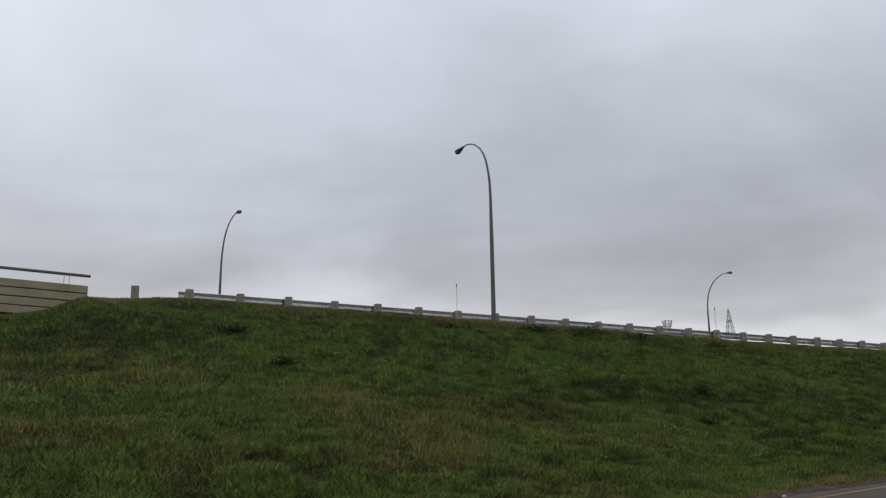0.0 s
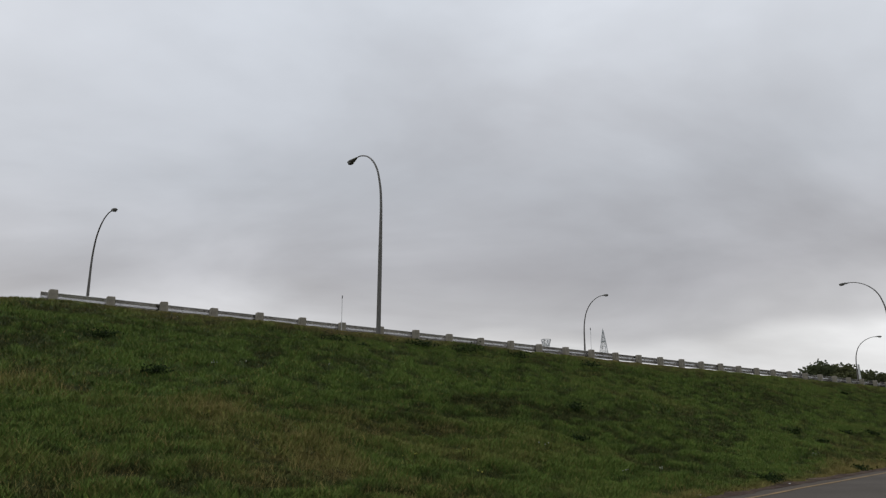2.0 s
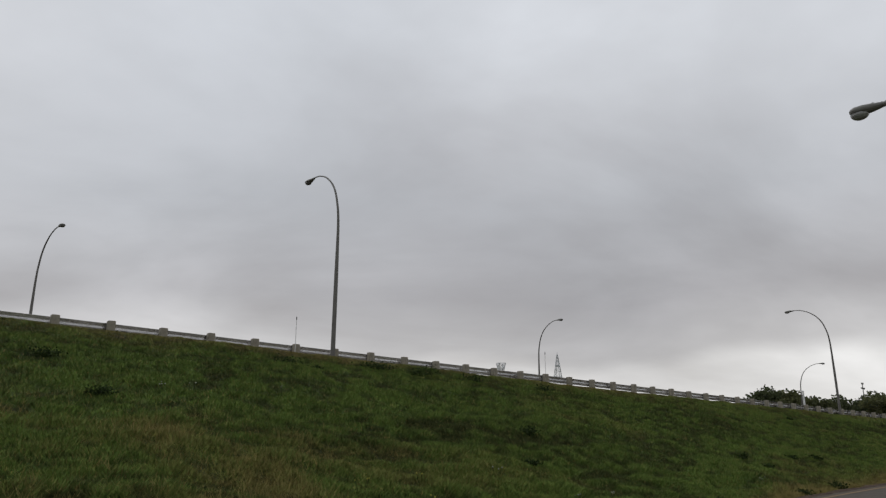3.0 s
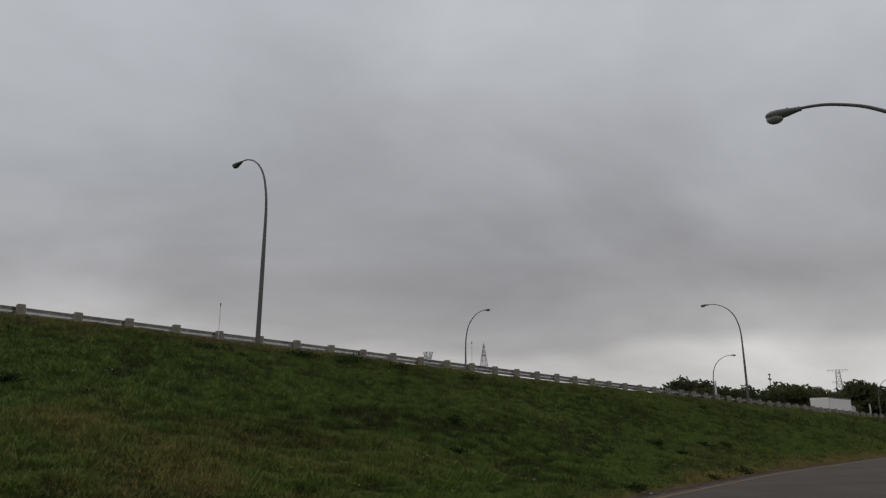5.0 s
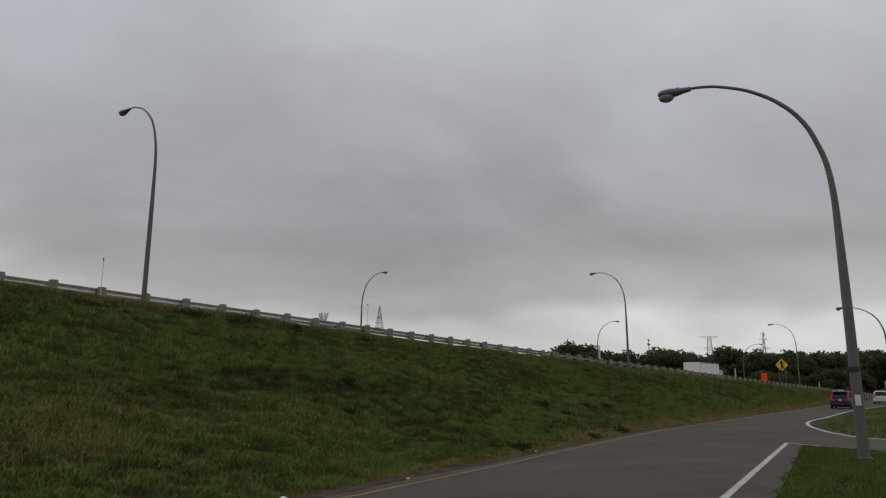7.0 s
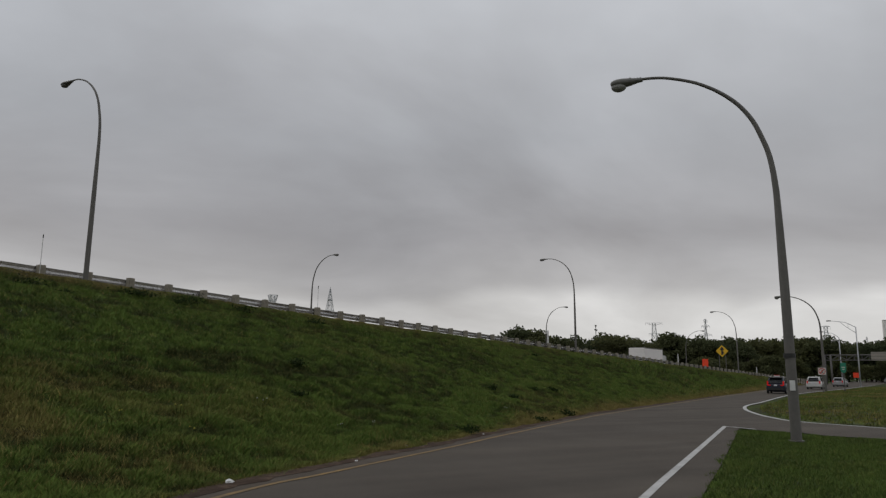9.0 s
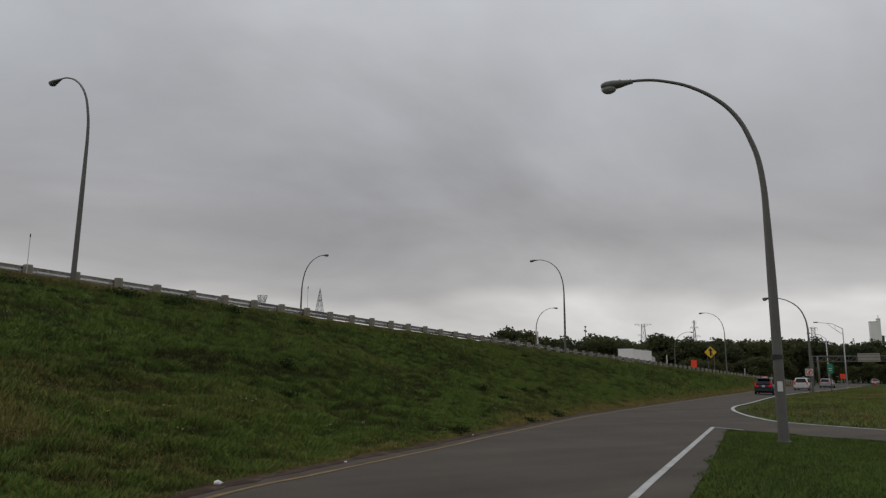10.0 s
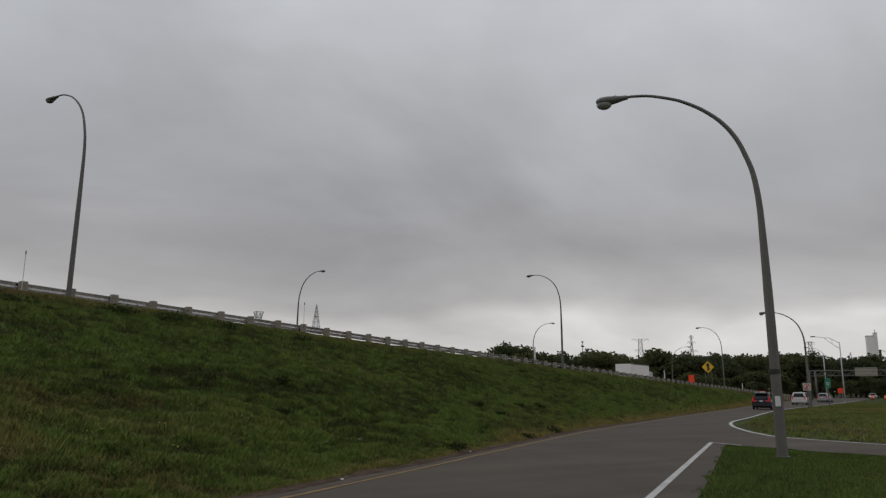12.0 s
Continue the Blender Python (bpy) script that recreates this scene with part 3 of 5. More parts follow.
def street_lamp(m, scale, group, label, tag=False, reach=1.0, slim=1.0, flat=False):
    """A tapered pole that bends over into a long arm along local y, with a cobra head."""
    s = scale
    lamp = thing("street_lamp", label, "street lamp", group, m)
    fine = [(y * reach, z) for y, z in spline(PROFILE, 4)]
    cut = next(k for k, p in enumerate(fine) if p[1] >= 7.3)
    rad = lambda z: slim * float(np.interp(z, [0, 5, 7.5, 9, 11, 12.1], [0.17, 0.148, 0.108, 0.09, 0.072, 0.052]))
    for name, pts in (("pole", fine[:cut + 1]), ("arm", fine[cut:])):
        bm = tube(bmesh.new(), [(0, y * s, z * s) for y, z in pts], [rad(z) for y, z in pts], 14, caps=False)
        bmesh.ops.recalc_face_normals(bm, faces=bm.faces)
        part(name, bm, M_POLE, lamp, smooth=True)
    ty = (reach - 1.0) * 4.1
    part("base_plate", boxed(-0.21 * s, 0.21 * s, -0.21 * s, 0.21 * s, -0.05, 0.03, bevel=0.01), M_POLE, lamp)
    # head
    bm = bmesh.new()
    rings = []
    drop = 0.55 if flat else 1.0
    for y, w, top, bot in ((4.02, 0.062, 0.06, 0.06), (4.2, 0.085, 0.075, 0.08), (4.45, 0.14, 0.10, 0.13), (4.72, 0.18, 0.12, 0.165), (4.95, 0.18, 0.11, 0.16), (5.07, 0.13, 0.075, 0.11), (5.12, 0.05, 0.03, 0.04)):
        cz = 12.06 - (y - 4.05) * 0.03
        bot = bot * drop
        rings.append([bm.verts.new((1.15 * w * s * math.cos(a), (y + ty) * s, (cz + 1.15 * (top if math.sin(a) > 0 else bot) * math.sin(a)) * s)) for a in (2 * math.pi * k / 12 for k in range(12))])
    for a, b in zip(rings, rings[1:]):
        for k in range(12):
            bm.faces.new((a[k], a[(k + 1) % 12], b[(k + 1) % 12], b[k]))
    bm.faces.new(rings[0][::-1])
    bm.faces.new(rings[-1])
    bmesh.ops.recalc_face_normals(bm, faces=bm.faces)
    head = part("lamp_head", bm, M_HEAD, lamp, "dark grey cobra-shaped lamp housing", smooth=True)
    lens = bmesh.new()
    bmesh.ops.create_uvsphere(lens, u_segments=14, v_segments=8, radius=1.0)
    bmesh.ops.transform(lens, matrix=Matrix.Translation((0, (4.84 + ty) * s, (12.02 - 0.12 * drop) * s)) @ Matrix.Diagonal((0.18 * s, 0.27 * s, 0.19 * drop * s, 1)), verts=lens.verts)
    part("lens", lens, M_HEAD if flat else M_LENS, head, "shallow dark lens" if flat else "clear drop glass lens", smooth=True)
    cell = bmesh.new()
    tube(cell, [(0, (4.45 + ty) * s, 12.08 * s), (0, (4.45 + ty) * s, 12.185 * s)], 0.04 * s, 8)
    part("photocell", cell, M_HEAD, head)
    if tag:
        for y in (4.1, 4.2, 4.3):
            part("arm_clamp", boxed(-0.03, 0.03, (y + ty - 0.02) * s, (y + ty + 0.02) * s, 12.1 * s, 12.155 * s, bevel=0.004), M_HEAD, head)
    if tag:
        part("clamp_band", tubed([(0, 0.02, 2.45), (0, 0.02, 2.58)], [0.172, 0.170], 14), M_BLACK, lamp, "dark band round the pole")
        part("number_plate", boxed(-0.075, 0.075, -0.185, -0.165, 1.48, 1.78, bevel=0.004), M_WHITE, lamp, "small plain white plate", m=pose(0, 0, 0, 0, 0, -96))
    return lamp


G_NEAR, G_FAR = "lamps along the guard rail", "lamps across the highway"
LAMP_LABEL = "tall grey steel lamp with curved arm beside the guard rail"
FAR_LABEL = "tall grey steel lamp with a curved arm across the highway"
street_lamp(at(24.27, 3.29, 0, 13.5), 0.986, "", "tall grey steel lamp with a curved arm on the roadside grass", tag=True, slim=0.92)
for u, v, k in ((15.98, 27.5, 0.763), (62.5, 26.55, 0.748), (117.2, 23.6, 0.795)):
    street_lamp(at(u, v, float(terrain(u, v)) - 0.15, -1) @ pose(0, 0, 0, 0, 0.6 if u < 20 else 0.0, 0), k, G_NEAR, LAMP_LABEL, reach=0.9 if u > 20 else 0.88, slim=0.6, flat=True)
for u, v, turn in ((8.15, 53.4, 188), (54.9, 52.6, 174), (104.4, 49.4, 176), (151.7, 40.6, 180)):
    street_lamp(at(u, v, float(crest_z(u)), turn), 0.797, G_FAR, FAR_LABEL, reach=0.95, slim=0.68, flat=True)
street_lamp(at(100.0, 10.25, 0, 4), 0.975, "", "tall grey steel lamp with a curved arm on the grass island")


# ---------------------------------------------------------------- bridge wall
def build_bridge_wall():
    wall = thing("bridge_parapet", "weathered concrete bridge wall of stacked courses with steel handrail", "bridge wall", m=Matrix.Identity(4))
    top = lambda u: 6.27 - 0.055 * (u + 0.18)
    rng = random.Random(8)
    us = [-0.18, -4, -8, -16, -40]
    for k in range(4):
        for a, b in zip(us, us[1:]):
            bm = bmesh.new()
            d = rng.uniform(-0.008, 0.008)
            hi, lo = -0.3 * k - 0.02, -0.3 * k - 0.285
            vs = []
            for u in (a - 0.004, b + 0.004):
                for v, h in ((28.1 + d, hi), (28.1 + d, lo), (28.5, lo), (28.5, hi)):
                    vs.append(bm.verts.new(place(u, v, top(u) + h)))
            for f in ((0, 1, 2, 3), (7, 6, 5, 4), (0, 4, 5, 1), (1, 5, 6, 2), (2, 6, 7, 3), (3, 7, 4, 0)):
                bm.faces.new([vs[i] for i in f])
            bmesh.ops.recalc_face_normals(bm, faces=bm.faces)
            bmesh.ops.bevel(bm, geom=bm.edges[:], offset=0.012, segments=1, affect="EDGES")
            part("course", bm, M_CONCRETE, wall)
    bm = bmesh.new()
    vs = [bm.verts.new(place(u, v, top(u) + h)) for u in (-0.21, -40) for v, h in ((28.15, -0.03), (28.15, -2.2), (28.47, -2.2), (28.47, -0.03))]
    for f in ((0, 1, 2, 3), (7, 6, 5, 4), (0, 4, 5, 1), (1, 5, 6, 2), (2, 6, 7, 3), (3, 7, 4, 0)):
        bm.faces.new([vs[i] for i in f])
    bmesh.ops.recalc_face_normals(bm, faces=bm.faces)
    part("core", bm, M_DARK_JOINT, wall, "dark recessed joints")
    pts = [place(u, 28.3, top(u) + 0.36) for u in (-0.13, -4, -10, -40)]
    part("handrail", tubed(pts, 0.055, 8), M_POLE, wall, "dark steel handrail", smooth=True)
    for u in (-0.8, -0.97, -4.1, -7.1, -10.1, -13.1):
        part("rail_post", tubed([place(u, 28.3, top(u) - 0.03), place(u, 28.3, top(u) + 0.35)], 0.016, 6), M_STEEL, wall)


build_bridge_wall()


# ---------------------------------------------------------------- trees
def tree_meshes(seed, h, spread):
    rng = random.Random(seed)
    bm = bmesh.new()
    tube(bm, [(0, 0, -0.3), (0.05, 0.02, h * 0.3), (0.1, -0.08, h * 0.55), (0.0, 0.1, h * 0.8)], [0.22, 0.17, 0.11, 0.04], 8)
    lobes = []
    for k in range(13):
        z = h * rng.uniform(0.3, 0.84)
        a, r = rng.uniform(0, 6.28), spread * rng.uniform(0.25, 0.8) * math.sqrt(max(0.1, 1 - ((z / h - 0.5) / 0.5) ** 2))
        end = Vector((r * math.cos(a), r * math.sin(a), z))
        start = Vector((0.05, 0, h * rng.uniform(0.2, 0.45)))
        tube(bm, [start, (start + end) / 2 + Vector((0, 0, 0.2)), end], [0.09, 0.06, 0.02], 5)
        lobes.append((end, spread * rng.uniform(0.3, 0.48), h * rng.uniform(0.11, 0.17)))
    lobes.append((Vector((rng.uniform(-0.4, 0.4), 0, h * 0.86)), spread * 0.42, h * 0.14))
    lobes.append((Vector((rng.uniform(-0.9, 0.9), 0.3, h * 0.78)), spread * 0.5, h * 0.16))
    lobes.append((Vector((0, 0, h * 0.25)), spread * 0.8, h * 0.2))
    trunk = to_mesh("trunk", bm, True)
    trunk.materials.append(M_BARK)
    nr = np.random.RandomState(seed)
    n = 2600
    pick = nr.randint(0, len(lobes), n)
    c = np.array([tuple(l[0]) for l in lobes])[pick]
    rad = np.array([(l[1], l[1], l[2]) for l in lobes])[pick]
    d = nr.normal(size=(n, 3))
    d /= np.linalg.norm(d, axis=1)[:, None]
    q = c + d * rad * (nr.uniform(0.55, 1.04, (n, 1)))
    q[:, 2] = np.maximum(q[:, 2], 0.2)
    s = nr.uniform(0.16, 0.42, (n, 1))
    e1 = nr.normal(size=(n, 3))
    e1 /= np.linalg.norm(e1, axis=1)[:, None]
    e2 = np.cross(e1, nr.normal(size=(n, 3)))
    e2 /= np.linalg.norm(e2, axis=1)[:, None]
    quad = np.stack([q - e1 * s, q + e2 * s * 0.7, q + e1 * s, q - e2 * s * 0.7], 1).reshape(-1, 3)
    me = bpy.data.meshes.new("crown")
    me.from_pydata(quad.tolist(), [], np.arange(4 * n).reshape(n, 4).tolist())
    me.materials.append(M_LEAF)
    return trunk, me


def build_trees():
    rng = random.Random(21)
    kinds = [tree_meshes(i, h, w) for i, (h, w) in enumerate(((10.5, 3.6), (11.5, 4.0), (9.5, 3.4), (12.5, 4.2), (11, 4.6)))]
    firsts = []
    for trunk, crown in kinds:
        t = thing("tree", "dark green leafy broadleaf tree in the roadside wood", "tree", "trees of the roadside wood")
        part("trunk", trunk, None, t)
        part("crown", crown, None, t)
        firsts.append(t)
    used = set()

    def plant(az, d, height):
        k = rng.randrange(len(firsts))
        u_dir = Vector((math.sin(radians(az)), math.cos(radians(az)), 0)) * d
        s = height / (10.5, 11.5, 9.5, 12.5, 11)[k]
        m = pose(u_dir.x, u_dir.y, -0.1, 0, 0, rng.uniform(0, 360))
        if k in used:
            ob = copy_thing(firsts[k], m)
        else:
            ob = firsts[k]
            used.add(k)
        ob.matrix_basis = m
        ob.scale = (s * rng.uniform(0.95, 1.3), s * rng.uniform(0.95, 1.3), s)

    # height of the wood over the eye, as a slope, along its bearings
    def slope(az):
        return np.interp(az, [35.5, 36.2, 37.3, 38.6, 39.6, 40.5, 42, 44.3, 47, 50, 54, 58, 61, 64, 72], [0.036, 0.052, 0.064, 0.062, 0.05, 0.052, 0.047, 0.053, 0.050, 0.0505, 0.050, 0.0475, 0.043, 0.041, 0.04])

    az = 35.7
    while az < 72:
        d = rng.uniform(185, 205) if az < 56 else rng.uniform(265, 290)
        plant(az, d, (1.9 + d * float(slope(az)) * rng.uniform(0.76, 1.05)) * 1.06)
        az += math.degrees(2.5 / d) * rng.uniform(0.7, 1.2)
    az = 36.2
    while az < 73:
        d = rng.uniform(215, 240) if az < 56 else rng.uniform(295, 330)
        plant(az, d, 1.9 + d * float(slope(az)) * rng.uniform(0.9, 0.99))
        az += math.degrees(4.2 / d) * rng.uniform(0.7, 1.3)
    # two tree tops that just clear the far side of the highway
    plant(19.2, 150, 12.6)
    plant(20.2, 150, 12.0)
    # low undergrowth in front of the trunks
    for k in range(70):
        a = rng.uniform(36.5, 56)
        plant(a, rng.uniform(176, 186), rng.uniform(4.0, 6.5))
    for k in range(40):
        plant(rng.uniform(56, 72), rng.uniform(255, 268), rng.uniform(4.5, 8.0))


build_trees()


# ---------------------------------------------------------------- sign gantry
def build_sign_gantry():
    """A box truss carried across the road on paired posts, with a board seen from behind."""
    g = thing("sign_gantry", "grey steel truss gantry with a pale sign board before the trees", "sign gantry", m=at(180, 0, 0))
    left, right, lo, hi = 18.4, -34.0, 5.25, 6.35
    for x in (-0.6, 0.6):
        for z in (lo, hi):
            part("chord", tubed([(x, left, z), (x, right, z)], 0.09, 8), M_GANTRY, g, smooth=True)
        for y in (18.25, 17.1, -33.2, -34.0):
            part("post", tubed([(x, y, -0.2), (x, y, hi + 0.1)], 0.16, 10), M_GANTRY, g, smooth=True)
    bm = bmesh.new()
    n = 36
    for i in range(n):
        y0, y1 = left + (right - left) * i / n, left + (right - left) * (i + 1) / n
        for x in (-0.6, 0.6):
            tube(bm, [(x, y0, lo if i % 2 else hi), (x, y1, hi if i % 2 else lo)], 0.06, 5)
            tube(bm, [(x, y1, lo), (x, y1, hi)], 0.05, 5)
        for z in (lo, hi):
            tube(bm, [(-0.6, y0, z), (0.6, y1, z)], 0.05, 5)
    part("bracing", bm, M_GANTRY, g)
    board = part("sign_board", boxed(-0.86, -0.82, 5.25, 9.4, 5.15, 6.95, bevel=0.01), M_GANTRY_BOARD, g, "pale beige back of a sign board")
    for z in (5.4, 6.05, 6.7):
        part("stiffener", boxed(-0.9, -0.861, 5.3, 9.35, z - 0.04, z + 0.04), M_GANTRY, board)
    for y in (5.9, 7.3, 8.7):
        part("hanger", boxed(-0.815, -0.66, y - 0.05, y + 0.05, 5.2, 6.9), M_GANTRY, g)
    part("walkway", boxed(-0.5, 0.5, right, left, hi + 0.1, hi + 0.15), M_GREY_CONCRETE, g)


build_sign_gantry()


# ---------------------------------------------------------------- distant towers
def lattice_tower(name, label, category, m, h, w0, w1, arms=(), ring=False, r=0.13, basket=False, peak=1.6):
    t = thing(name, label, category, m=m)
    legs = []
    for sx, sy in ((-1, -1), (1, -1), (1, 1), (-1, 1)):
        p0, p1 = Vector((sx * w0 / 2, sy * w0 / 2, 0)), Vector((sx * w1 / 2, sy * w1 / 2, h))
        part("leg", tubed([p0, p1], r, 5), M_LATTICE, t)
        legs.append((p0, p1))
    n = 16 if ring else 9
    bm = bmesh.new()
    for i in range(n):
        a, b = i / n, (i + 1) / n
        for k in range(4):
            p, q = legs[k], legs[(k + 1) % 4]
            tube(bm, [p[0].lerp(p[1], a), q[0].lerp(q[1], b)], r * 0.6, 4)
            tube(bm, [q[0].lerp(q[1], a), p[0].lerp(p[1], b)], r * 0.6, 4)
            tube(bm, [p[0].lerp(p[1], b), q[0].lerp(q[1], b)], r * 0.6, 4)
    part("bracing", bm, M_LATTICE, t)
    for z, half in arms:
        bm = bmesh.new()
        tube(bm, [(-half, 0, z), (half, 0, z)], r * 0.9, 5)
        tube(bm, [(-half, 0, z), (0, 0, z + peak)], r * 0.7, 5)
        tube(bm, [(half, 0, z), (0, 0, z + peak)], r * 0.7, 5)
        for x in (-half, -half * 0.5, half * 0.5, half):
            tube(bm, [(x, 0, z), (x, 0, z - 1.4)], r * 0.6, 4)
        part("cross_arm", bm, M_LATTICE, t)
    if basket:
        bm = bmesh.new()
        foot = [(sx * 1.0, sy * 1.0, h - 1) for sx, sy in ((-1, -1), (1, -1), (1, 1), (-1, 1))]
        head = [(sx * 2.5, sy * 2.5, h + 7) for sx, sy in ((-1, -1), (1, -1), (1, 1), (-1, 1))]
        for k in range(4):
            a, b, c, d = Vector(foot[k]), Vector(foot[(k + 1) % 4]), Vector(head[k]), Vector(head[(k + 1) % 4])
            for p, q in ((a, c), (c, d), (a, d), (b, c), (a.lerp(c, 0.5), b.lerp(d, 0.5)), (a.lerp(c, 0.5), d), (b.lerp(d, 0.5), c)):
                tube(bm, [p, q], r, 4)
        part("basket", bm, M_LATTICE, t)
    if ring:
        part("platform", tubed([(0, 0, h * 0.865), (0, 0, h * 0.88)], 1.7, 12), M_LATTICE, t)
        part("spire", tubed([(0, 0, h), (0, 0, h + 1.6)], [0.25, 0.1], 6), M_LATTICE, t)
    return t


def bearing(u, v, d, turn=0.0, z=0.0):
    k = d / math.hypot(u, v)
    return at(u * k, v * k, z, turn)


lattice_tower("lattice_mast", "grey lattice radio mast with a round platform", "mast", bearing(184.6, 168.6, 500, 20), 58.2, 15.0, 0.5, ring=True, r=0.16)
lattice_tower("power_pylon", "grey steel lattice power pylon behind the highway", "pylon", bearing(171.1, 182.2, 500, -20), 46, 4.5, 2.2, r=0.14, basket=True)
lattice_tower("power_pylon", "grey steel lattice power pylon with flat cross arms", "pylon", bearing(238.8, 74.0, 500, 115), 35.6, 5.4, 2.0, arms=((35.6, 5.4), (28.6, 3.4)), r=0.11, peak=-1.9)
lattice_tower("power_pylon", "tall grey steel lattice power pylon above the wood", "pylon", bearing(243.1, 58.5, 600, 115), 44.6, 5.0, 0.4, arms=((32.4, 4.4), (39.3, 3.0), (43.4, 1.6)), r=0.15)
lattice_tower("power_pylon", "grey steel lattice power pylon beside the lamps", "pylon", bearing(248.8, 24.4, 400, 100), 25.4, 2.8, 1.5, arms=((25.6, 1.9), (20.0, 2.2)), r=0.12, peak=0.5)
lattice_tower("power_pylon", "small far grey lattice pylon beyond the gantry", "pylon", bearing(249.6, 13.9, 700, 100), 34, 7.0, 0.6, arms=((20, 5.0),), r=0.12)


def build_tall_building():
    b = thing("tower_building", "tall pale grey tower building far behind the gantry", "building", m=bearing(249.9, 8.1, 600, 12))
    part("wall", boxed(-2.2, 2.2, -1.4, 3.4, 0, 40.6, bevel=0.1), M_CLADDING, b)
    part("roof", boxed(-2.25, 2.25, -1.45, 3.45, 40.6, 41.0, bevel=0.05), M_GREY_CONCRETE, b)
    part("stair_tower", boxed(-1.8, 1.8, -3.6, -1.42, 0, 42.6, bevel=0.1), M_CLADDING, b)
    part("roof", boxed(-1.85, 1.85, -3.65, -1.4, 42.6, 43.0, bevel=0.05), M_GREY_CONCRETE, b)
    part("annex", boxed(-1.5, 1.5, -5.2, -3.62, 0, 31, bevel=0.1), M_GREY_CONCRETE, b)
    part("antenna", tubed([(0, -2.6, 43.0), (0, -2.6, 45.5)], 0.25, 6), M_LATTICE, b)
    part("boom", tubed([(0, -4.6, 31), (0, -12.5, 27.5)], 0.2, 6), M_LATTICE, b, "thin grey boom beside the tower")


build_tall_building()


def build_flood_light():
    f = thing("flood_light_mast", "tall mast with rows of flood lights behind the wood", "flood light", m=bearing(232.5, 91.8, 300, 100))
    part("pole", tubed([(0, 0, 0), (0, 0, 21.2)], [0.25, 0.14], 8), M_POLE, f, smooth=True)
    for z, k in ((21.0, 2), (19.3, 4)):
        part("cross_bar", boxed(-0.08, 0.08, -k * 0.55, k * 0.55, z - 0.08, z + 0.08), M_POLE, f)
        for i in range(k):
            y = (i - (k - 1) / 2) * 1.1
            part("lamp_head", boxed(-0.3, 0.25, y - 0.3, y + 0.3, z + 0.08, z + 0.5, bevel=0.05), M_HEAD, f)


build_flood_light()


# ---------------------------------------------------------------- truss-arm lamps by the gantry
def truss_lamp(m, h, arm, label):
    t = thing("truss_arm_lamp", label, "street lamp", "truss-arm lamps by the gantry", m)
    part("pole", tubed([(0, 0, 0), (0, 0, h)], [0.14, 0.09], 10), M_LATTICE, t, smooth=True)
    part("upper_arm", tubed([(0, 0, h - 0.1), (0, arm * 0.4, h + 0.9), (0, arm, h + 1.25)], [0.06, 0.05, 0.04], 8), M_LATTICE, t, smooth=True)
    part("lower_arm", tubed([(0, 0, h - 1.2), (0, arm * 0.4, h + 0.1), (0, arm * 0.62, h + 1.0)], [0.05, 0.045, 0.04], 8), M_LATTICE, t, smooth=True)
    part("strut", tubed([(0, arm * 0.3, h - 0.1), (0, arm * 0.3, h + 0.7)], 0.03, 6), M_LATTICE, t)
    part("lamp_head", boxed(-0.16, 0.16, arm - 0.1, arm + 0.75, h + 1.16, h + 1.36, bevel=0.05), M_HEAD, t)
    part("base_plate", boxed(-0.25, 0.25, -0.25, 0.25, -0.05, 0.05), M_LATTICE, t)


truss_lamp(at(159.2, 10.45), 11.2, 4.2, "grey steel lamp with a long truss arm")
truss_lamp(at(189.4, 16.0), 10.7, 3.2, "grey steel lamp with a short truss arm")


# ---------------------------------------------------------------- signs and markers
def build_merge_sign():
    u, v = 119.2, 26.3
    s = thing("merge_sign", "yellow diamond warning sign with black merge arrow", "road sign", m=at(u, v, float(crest_z(u)), -80))
    zc, r = 3.5, 0.93
    bm = bmesh.new()
    vs = [bm.verts.new((x, y, z)) for y in (-0.02, 0.0) for x, z in ((0, zc - r), (r, zc), (0, zc + r), (-r, zc))]
    for f in ((0, 1, 2, 3), (7, 6, 5, 4), (0, 4, 5, 1), (1, 5, 6, 2), (2, 6, 7, 3), (3, 7, 4, 0)):
        bm.faces.new([vs[i] for i in f])
    bmesh.ops.recalc_face_normals(bm, faces=bm.faces)
    board = part("board", bm, M_SIGN_YELLOW, s)
    bm = bmesh.new()
    box(bm, -0.13, 0.13, -0.03, -0.021, zc - 0.6, zc + 0.25)
    vs = [bm.verts.new(p) for p in ((-0.36, -0.03, zc + 0.18), (0.36, -0.03, zc + 0.18), (0, -0.03, zc + 0.7))]
    bm.faces.new(vs)
    vs = [bm.verts.new(p) for p in ((0.08, -0.03, zc - 0.12), (0.08, -0.03, zc + 0.08), (0.34, -0.03, zc - 0.32), (0.26, -0.03, zc - 0.5))]
    bm.faces.new([vs[0], vs[1], vs[2], vs[3]])
    part("arrow", bm, M_BLACK, board, "black merge arrow symbol")
    for x in (-0.45, 0.5):
        part("post", boxed(x - 0.05, x + 0.05, 0.0, 0.1, -0.4, zc + 0.2), M_POLE, s)


def build_orange_sign(m, w, h, z0, label):
    s = thing("work_sign", label, "road sign", "orange road-work signs", m)
    part("panel", boxed(-w / 2, w / 2, -0.02, 0.01, z0, z0 + h, bevel=0.008), M_ORANGE, s)
    for x in (-w * 0.3, w * 0.3):
        part("leg", boxed(x - 0.03, x + 0.03, 0.011, 0.06, -0.1, z0 + h * 0.8), M_STEEL, s)


build_merge_sign()
build_orange_sign(at(108.6, 26.35, float(crest_z(109)), -78), 0.8, 1.35, 0.4, "plain orange work sign behind the guard rail")
build_orange_sign(bearing(205, 14.3, 205, -85), 1.2, 1.2, 1.5, "plain orange work sign beside the ramp")


